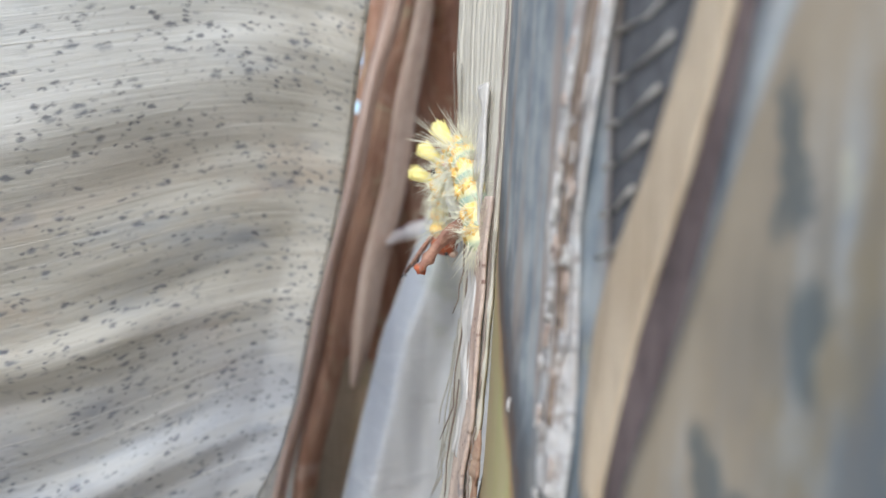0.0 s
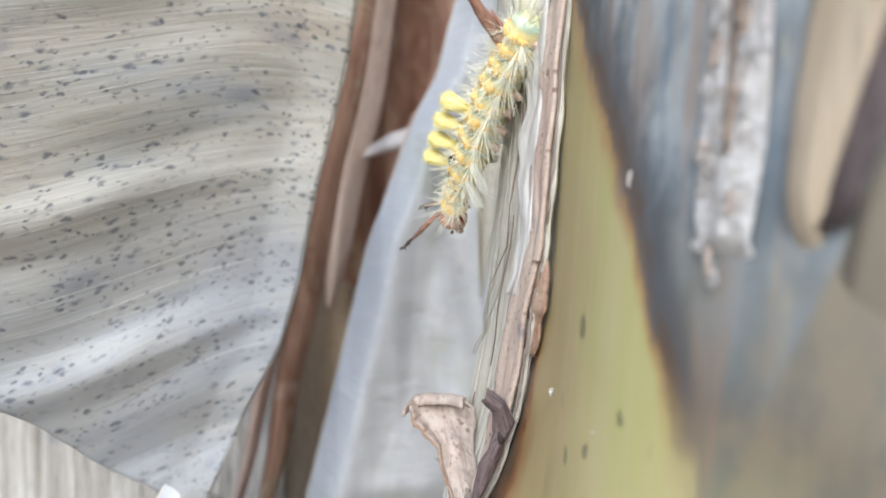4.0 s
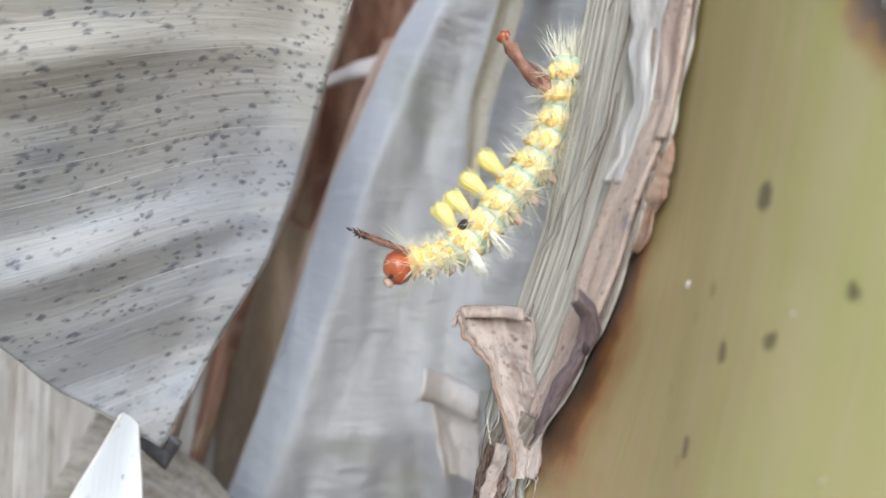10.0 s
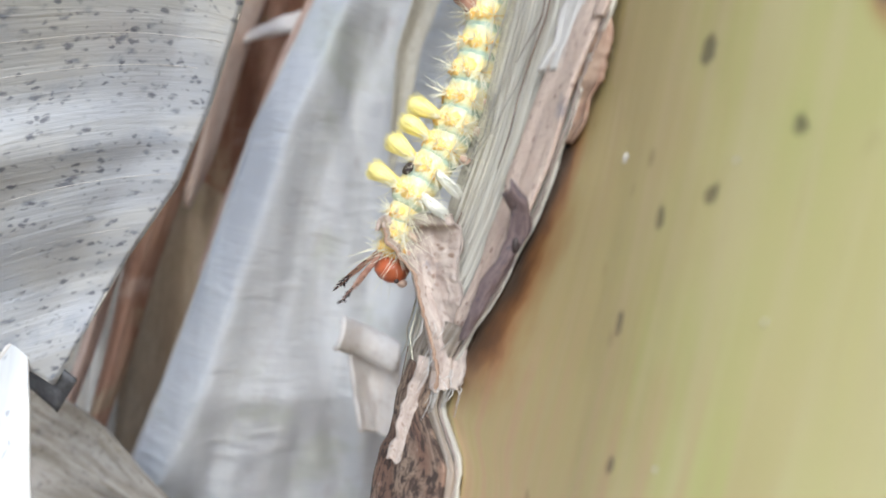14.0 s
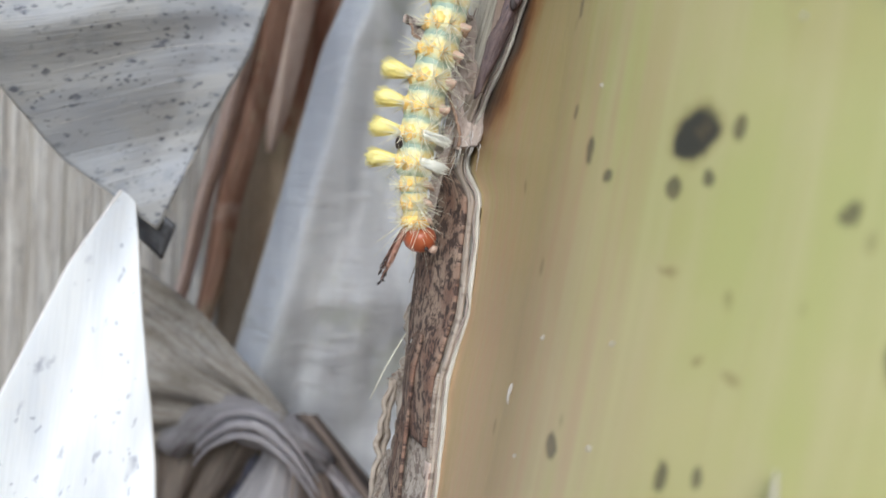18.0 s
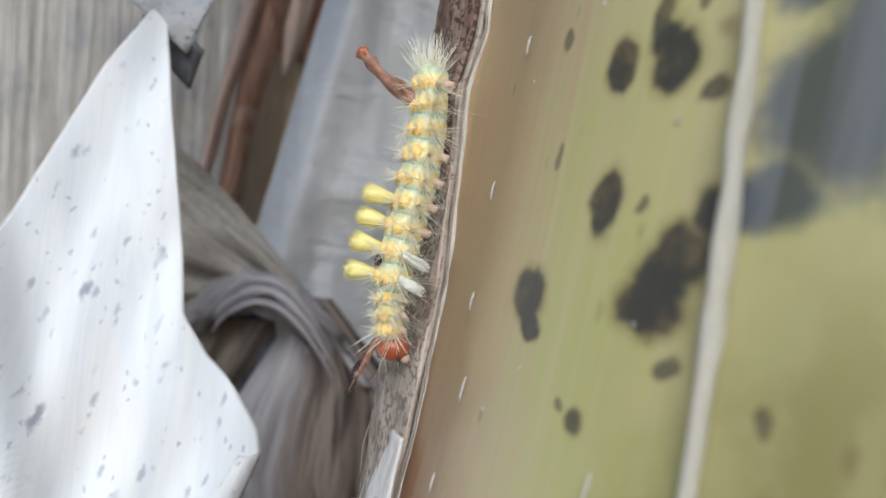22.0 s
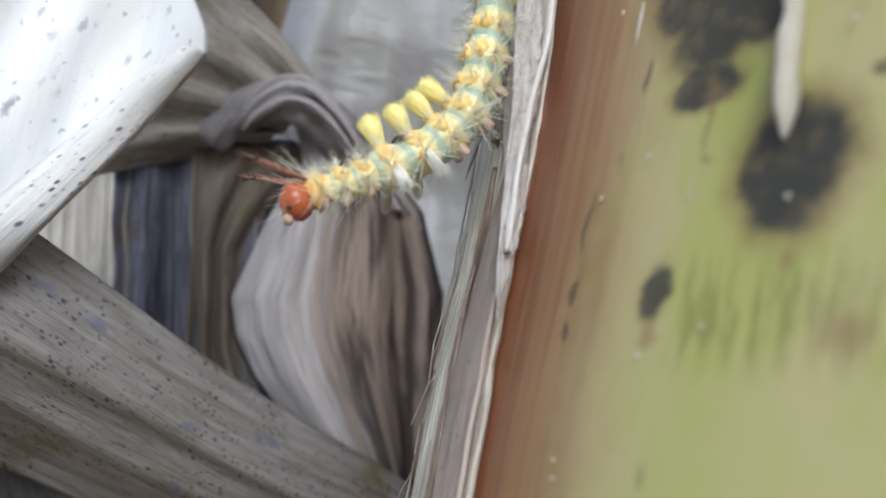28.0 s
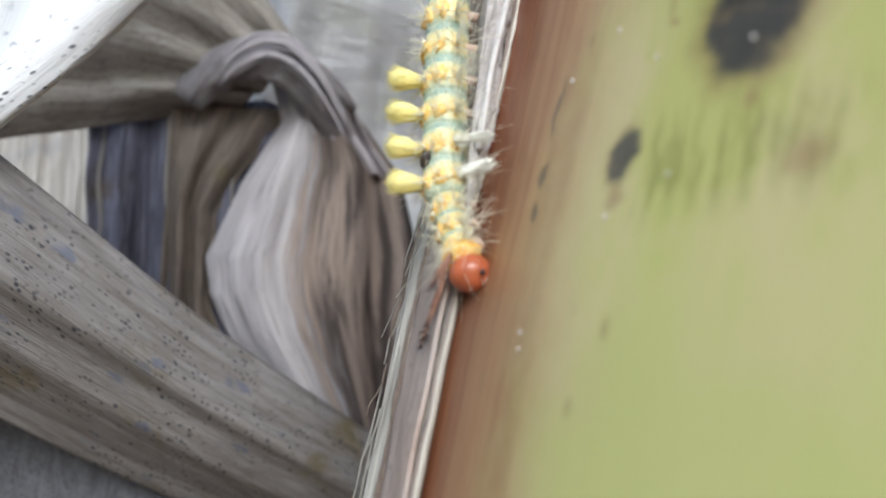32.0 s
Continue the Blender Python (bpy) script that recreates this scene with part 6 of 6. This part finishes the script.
        if k == 1:
            pts = [Vector((-0.01, 0.0, r * 0.6)) + Vector((-0.035, -0.08, 0.19)) * w + Vector((0.0, -0.08, 0.025)) * (w * w) + Vector((0, 0.012 * n3(w * 7, 3.0), 0)) for w in (0, 0.15, 0.3, 0.45, 0.6, 0.72, 0.8, 0.88, 0.95, 1.0)]
            pencil = part("tail_pencil", tube_mesh(pts, (0.03, 0.029, 0.026, 0.023, 0.022, 0.018, 0.025, 0.017, 0.022, 0.009), 12, 0.85, world=False, seed=4.0, rough=0.5), PENCIL, seg, "russet brown hair pencil with a knobbed dark end")
            part("pencil_hairs", bunch(pts[0], pts[5] - pts[0], 0.16, 0.026, 0.03, 150, rnd, 0.0026, 0.5), PENCIL, pencil)
            part("pencil_knob", dome(0.021, pts[8], 1, 1, 1, seed=6, rough=0.5), HEAD, pencil, "dark matted hair end")
        if k == 0:
            tailhair = bmesh.new()
            for _ in range(110):
                hair(tailhair, Vector((rnd.uniform(-0.04, 0.04), -0.03, rnd.uniform(-0.04, 0.05))), Vector((rnd.gauss(0, 0.45), -1, rnd.gauss(0.1, 0.45))), rnd.uniform(0.08, 0.17), 0.0018)
            part("tail_bristles", tailhair, SETA, seg, "long pale bristles on the tail")
        made.append(seg)
    # head
    head = part("head", dome(0.061, (0, 0.01, -0.012), 1.0, 0.85, 1.0, seed=5, rough=0.04), HEAD, root, "glossy orange-red head")
    part("collar", dome(0.06, (0, -0.05, 0.0), 1.05, 0.6, 0.95, seed=9, rough=0.15), WART, head, "orange collar")
    for side in (-1, 1):
        part("mouthpart", dome(0.015, (side * 0.016, 0.05, -0.055), 1, 1, 1.2), FOOT, head, "pale mouthpart")
        part("eye_cluster", dome(0.008, (side * 0.052, 0.045, -0.03)), PLUME, head)
        way = Vector((side * 0.5, 0.8, 0.45)).normalized()
        part("antenna_pencil", bunch((side * 0.035, -0.03, 0.04), way, 0.24, 0.006, 0.012, 26, rnd, 0.003, 0.5), PENCIL, head, "brown plumed hair pencil beside the head")
        plume = bmesh.new()
        for _ in range(26):
            w = rnd.random() ** 0.7
            p = Vector((side * 0.035, -0.03, 0.04)) + way * (0.03 + 0.2 * w)
            hair(plume, p, way + Vector((rnd.gauss(0, 0.5), rnd.gauss(0, 0.5), rnd.gauss(0, 0.5))), 0.014 + 0.014 * rnd.random(), 0.0042)
        part("plume", plume, PLUME, head, "black plume tips")
    whiskers = bmesh.new()
    for _ in range(22):
        hair(whiskers, Vector((rnd.uniform(-0.05, 0.05), -0.06, rnd.uniform(-0.03, 0.05))), Vector((rnd.gauss(0, 0.6), 0.7, rnd.gauss(0.2, 0.6))), rnd.uniform(0.08, 0.22), 0.0016)
    part("whiskers", whiskers, SETA, head, "long fine hairs round the head")
    made.append(head)
    return root, made


bug, rings = caterpillar()

# ---- movement ----
BODY = []


def body(t, *line):
    """The caterpillar's line at a time, from tail to head."""
    BODY.append((t, [Vector(p) for p in line]))


def curve_at(line, w):
    """A point of the smooth curve through the line's points."""
    n = len(line) - 1
    k = min(int(w * n), n - 1)
    f = w * n - k
    p1, p2 = line[k], line[k + 1]
    p0 = line[k - 1] if k else p1 * 2 - p2
    p3 = line[k + 2] if k + 2 <= n else p2 * 2 - p1
    return 0.5 * (2 * p1 + (p2 - p0) * f + (2 * p0 - 5 * p1 + 4 * p2 - p3) * f * f + (3 * p1 - p0 - 3 * p2 + p3) * f ** 3)


def ring_pose(line, k):
    w = 0.03 + 0.94 * PLACES[k] / PLACES[-1]
    p = curve_at(line, w)
    t = (curve_at(line, min(1, w + 0.06)) - curve_at(line, max(0, w - 0.06))).normalized()
    side = Vector((-0.12, -1.0, 0.0))
    up = t.cross(side).normalized()
    if up.x > 0.5 and t.z > 0.4:
        up = -up
    x = t.cross(up)
    m = Matrix((x, t, up)).transposed().to_4x4()
    m.translation = V(*p)
    return m


def motions():
    body(0.0, (0.196, 2.750, -0.062), (0.161, 2.848, 0.164), (0.134, 3.044, 0.277), (0.071, 3.252, 0.150), (0.054, 3.300, -0.102))
    body(0.5, (0.163, 2.750, -0.026), (0.144, 2.867, 0.194), (0.088, 3.076, 0.260), (0.030, 3.259, 0.115), (0.026, 3.300, -0.143))
    body(1.0, (0.107, 2.620, 0.197), (0.103, 2.780, 0.120), (0.080, 2.950, 0.013), (0.052, 3.100, -0.110), (0.033, 3.250, -0.266))
    body(1.5, (0.113, 2.680, 0.237), (0.098, 2.820, 0.123), (0.074, 2.970, -0.011), (0.052, 3.120, -0.161), (0.045, 3.300, -0.339))
    body(2.0, (0.128, 2.720, 0.205), (0.103, 2.850, 0.065), (0.071, 3.000, -0.093), (0.035, 3.180, -0.270), (0.001, 3.350, -0.453))
    body(2.5, (0.096, 2.740, 0.138), (0.077, 2.880, -0.022), (0.059, 3.040, -0.194), (0.049, 3.220, -0.361), (0.053, 3.400, -0.544))
    body(3.0, (0.157, 2.760, 0.117), (0.129, 2.900, -0.055), (0.104, 3.060, -0.228), (0.085, 3.240, -0.400), (0.070, 3.420, -0.570))
    body(3.5, (0.153, 2.780, 0.064), (0.104, 2.920, -0.076), (0.059, 3.080, -0.229), (0.016, 3.260, -0.401), (-0.034, 3.420, -0.581))
    body(5.5, (0.125, 2.850, -0.165), (0.077, 2.980, -0.328), (0.029, 3.120, -0.501), (0.027, 3.280, -0.688), (0.026, 3.420, -0.881))
    body(6.0, (0.098, 2.870, -0.183), (0.063, 3.000, -0.365), (0.044, 3.140, -0.551), (0.050, 3.300, -0.759), (0.056, 3.450, -0.971))
    body(6.5, (0.095, 2.900, -0.278), (0.041, 3.020, -0.453), (-0.006, 3.150, -0.626), (-0.026, 3.300, -0.809), (-0.043, 3.450, -0.995))
    body(7.0, (0.097, 3.050, -0.292), (0.050, 3.169, -0.479), (0.002, 3.288, -0.666), (-0.044, 3.418, -0.845), (-0.089, 3.550, -1.023))
    body(7.5, (0.080, 3.112, -0.314), (0.038, 3.202, -0.533), (-0.003, 3.291, -0.753), (-0.042, 3.389, -0.969), (-0.081, 3.487, -1.185))
    body(8.0, (0.099, 3.175, -0.351), (0.053, 3.227, -0.566), (0.006, 3.280, -0.781), (-0.041, 3.348, -0.991), (-0.088, 3.425, -1.198))
    body(8.5, (0.083, 3.237, -0.354), (0.020, 3.266, -0.591), (-0.043, 3.300, -0.827), (-0.109, 3.326, -1.064), (-0.235, 3.362, -1.269))
    body(9.0, (0.134, 3.300, -0.374), (0.051, 3.300, -0.617), (-0.019, 3.300, -0.865), (-0.125, 3.300, -1.096), (-0.288, 3.300, -1.295))
    body(9.5, (0.067, 3.300, -0.457), (0.052, 3.300, -0.706), (-0.041, 3.300, -0.930), (-0.179, 3.300, -1.139), (-0.280, 3.300, -1.364))
    body(10.0, (0.123, 3.300, -0.462), (0.092, 3.300, -0.711), (-0.038, 3.300, -0.924), (-0.196, 3.300, -1.118), (-0.427, 3.300, -1.193))
    body(10.5, (0.106, 3.300, -0.489), (0.069, 3.300, -0.728), (-0.027, 3.300, -0.948), (-0.170, 3.300, -1.142), (-0.291, 3.300, -1.350))
    body(11.0, (0.110, 3.300, -0.506), (0.074, 3.300, -0.715), (-0.006, 3.300, -0.907), (-0.149, 3.300, -1.053), (-0.313, 3.300, -1.186))
    body(11.5, (0.133, 3.300, -0.499), (0.089, 3.300, -0.696), (-0.022, 3.300, -0.859), (-0.159, 3.300, -1.007), (-0.323, 3.300, -1.121))
    body(12.0, (0.080, 3.300, -0.522), (0.038, 3.300, -0.732), (-0.057, 3.300, -0.924), (-0.180, 3.300, -1.100), (-0.308, 3.300, -1.272))
    body(12.5, (0.179, 3.300, -0.437), (0.129, 3.300, -0.657), (0.038, 3.300, -0.862), (-0.065, 3.300, -1.062), (-0.202, 3.300, -1.239))
    body(13.0, (0.155, 3.300, -0.401), (0.089, 3.300, -0.657), (0.019, 3.300, -0.908), (-0.116, 3.300, -1.136), (-0.142, 3.300, -1.399))
    body(13.5, (0.108, 3.300, -0.485), (0.080, 3.300, -0.734), (0.029, 3.300, -0.975), (-0.102, 3.300, -1.185), (-0.148, 3.300, -1.428))
    body(15.5, (0.033, 3.150, -0.542), (-0.001, 3.150, -0.846), (-0.082, 3.150, -1.141), (-0.102, 3.150, -1.445), (-0.125, 3.150, -1.751))
    body(16.0, (0.081, 3.100, -0.626), (0.000, 3.100, -0.919), (-0.113, 3.100, -1.199), (-0.123, 3.100, -1.500), (-0.125, 3.100, -1.803))
    body(16.5, (-0.163, 3.050, -0.818), (-0.168, 3.050, -1.094), (-0.163, 3.050, -1.371), (-0.157, 3.050, -1.647), (-0.154, 3.050, -1.924))
    body(17.0, (-0.152, 3.000, -0.855), (-0.168, 3.000, -1.137), (-0.167, 3.000, -1.420), (-0.158, 3.000, -1.702), (-0.129, 3.000, -1.984))
    body(17.5, (-0.103, 2.975, -0.950), (-0.146, 2.975, -1.232), (-0.149, 2.975, -1.516), (-0.151, 2.975, -1.801), (-0.147, 2.975, -2.086))
    body(18.0, (-0.070, 2.950, -1.099), (-0.107, 2.950, -1.371), (-0.161, 2.950, -1.639), (-0.190, 2.950, -1.908), (-0.164, 2.950, -2.181))
    body(18.5, (-0.102, 2.925, -1.211), (-0.142, 2.925, -1.484), (-0.194, 2.925, -1.756), (-0.237, 2.925, -2.029), (-0.231, 2.925, -2.305))
    body(19.0, (-0.154, 2.900, -1.427), (-0.140, 2.900, -1.675), (-0.151, 2.900, -1.922), (-0.176, 2.900, -2.168), (-0.176, 2.900, -2.416))
    body(19.5, (-0.128, 2.862, -1.585), (-0.147, 2.862, -1.846), (-0.176, 2.862, -2.106), (-0.203, 2.862, -2.366), (-0.181, 2.862, -2.627))
    body(20.0, (-0.154, 2.825, -1.855), (-0.169, 2.825, -2.103), (-0.195, 2.825, -2.350), (-0.206, 2.825, -2.595), (-0.158, 2.825, -2.839))
    body(20.5, (-0.176, 2.788, -2.032), (-0.182, 2.788, -2.279), (-0.206, 2.788, -2.525), (-0.219, 2.788, -2.772), (-0.212, 2.788, -3.019))
    body(21.0, (-0.219, 2.750, -2.206), (-0.219, 2.750, -2.456), (-0.227, 2.750, -2.707), (-0.226, 2.750, -2.958), (-0.224, 2.750, -3.208))
    body(21.5, (-0.202, 2.725, -2.384), (-0.206, 2.725, -2.638), (-0.237, 2.725, -2.890), (-0.252, 2.725, -3.140), (-0.207, 2.725, -3.390))
    body(22.0, (-0.210, 2.700, -2.603), (-0.216, 2.700, -2.848), (-0.255, 2.700, -3.089), (-0.298, 2.700, -3.329), (-0.292, 2.700, -3.575))
    body(22.5, (-0.229, 2.675, -2.737), (-0.244, 2.675, -2.996), (-0.292, 2.675, -3.250), (-0.342, 2.675, -3.501), (-0.330, 2.675, -3.761))
    body(23.0, (-0.223, 2.650, -2.870), (-0.262, 2.650, -3.163), (-0.316, 2.650, -3.453), (-0.356, 2.650, -3.745), (-0.332, 2.650, -4.038))
    body(23.5, (-0.259, 2.650, -3.090), (-0.269, 2.650, -3.333), (-0.341, 2.650, -3.564), (-0.407, 2.650, -3.798), (-0.450, 2.650, -4.038))
    body(24.0, (-0.304, 2.650, -3.325), (-0.317, 2.650, -3.600), (-0.384, 2.650, -3.866), (-0.452, 2.650, -4.132), (-0.494, 2.650, -4.405))
    body(24.5, (-0.286, 2.650, -3.587), (-0.329, 2.650, -3.858), (-0.375, 2.650, -4.129), (-0.464, 2.650, -4.388), (-0.545, 2.650, -4.651))
    body(25.0, (-0.364, 2.650, -3.856), (-0.411, 2.650, -4.087), (-0.466, 2.650, -4.315), (-0.536, 2.650, -4.539), (-0.648, 2.650, -4.745))
    body(25.5, (-0.418, 2.650, -3.911), (-0.451, 2.650, -4.154), (-0.521, 2.650, -4.389), (-0.595, 2.650, -4.624), (-0.670, 2.650, -4.857))
    body(26.0, (-0.423, 2.650, -4.050), (-0.460, 2.650, -4.301), (-0.517, 2.650, -4.547), (-0.597, 2.650, -4.787), (-0.693, 2.650, -5.022))
    body(26.5, (-0.458, 2.650, -4.142), (-0.514, 2.650, -4.372), (-0.598, 2.650, -4.594), (-0.710, 2.650, -4.803), (-0.891, 2.650, -4.928))
    body(28.5, (-0.429, 2.650, -4.020), (-0.464, 2.650, -4.316), (-0.576, 2.650, -4.583), (-0.824, 2.650, -4.741), (-1.104, 2.650, -4.845))
    body(29.0, (-0.402, 2.650, -4.020), (-0.446, 2.650, -4.311), (-0.578, 2.650, -4.567), (-0.784, 2.650, -4.777), (-1.040, 2.650, -4.920))
    body(29.5, (-0.393, 2.650, -4.124), (-0.448, 2.650, -4.383), (-0.575, 2.650, -4.615), (-0.740, 2.650, -4.821), (-0.946, 2.650, -4.988))
    body(30.0, (-0.469, 2.650, -4.146), (-0.494, 2.650, -4.420), (-0.566, 2.650, -4.684), (-0.743, 2.650, -4.893), (-0.894, 2.650, -5.123))
    body(30.5, (-0.475, 2.650, -4.172), (-0.508, 2.650, -4.445), (-0.608, 2.650, -4.698), (-0.789, 2.650, -4.906), (-0.986, 2.650, -5.099))
    body(31.0, (-0.468, 2.650, -4.153), (-0.511, 2.650, -4.433), (-0.587, 2.650, -4.707), (-0.670, 2.650, -4.977), (-0.706, 2.650, -5.259))
    body(31.5, (-0.474, 2.650, -4.112), (-0.503, 2.646, -4.417), (-0.559, 2.622, -4.717), (-0.618, 2.551, -5.007), (-0.587, 2.360, -5.240))
    body(32.0, (-0.514, 2.650, -4.198), (-0.530, 2.646, -4.509), (-0.549, 2.599, -4.815), (-0.565, 2.519, -5.112), (-0.555, 2.360, -5.379))
    rows = [(t, Matrix.Translation(V(*line[2]))) for t, line in BODY]
    walk(bug, rows)
    for k, ob in enumerate(rings):
        walk(ob, [(t, Matrix.Translation(V(*line[2])).inverted() @ ring_pose(line, k)) for t, line in BODY])
    still = Matrix.Translation(APEX)
    swung = Matrix.Translation(APEX + Vector((-0.3, 0.0, 0.5)) * SPAN) @ pose(0, 0, 0, 10, 10, 0)
    walk(white, [(0.0, still), (26.5, still), (26.8, still), (28.3, swung), (32.0, swung)])


motions()
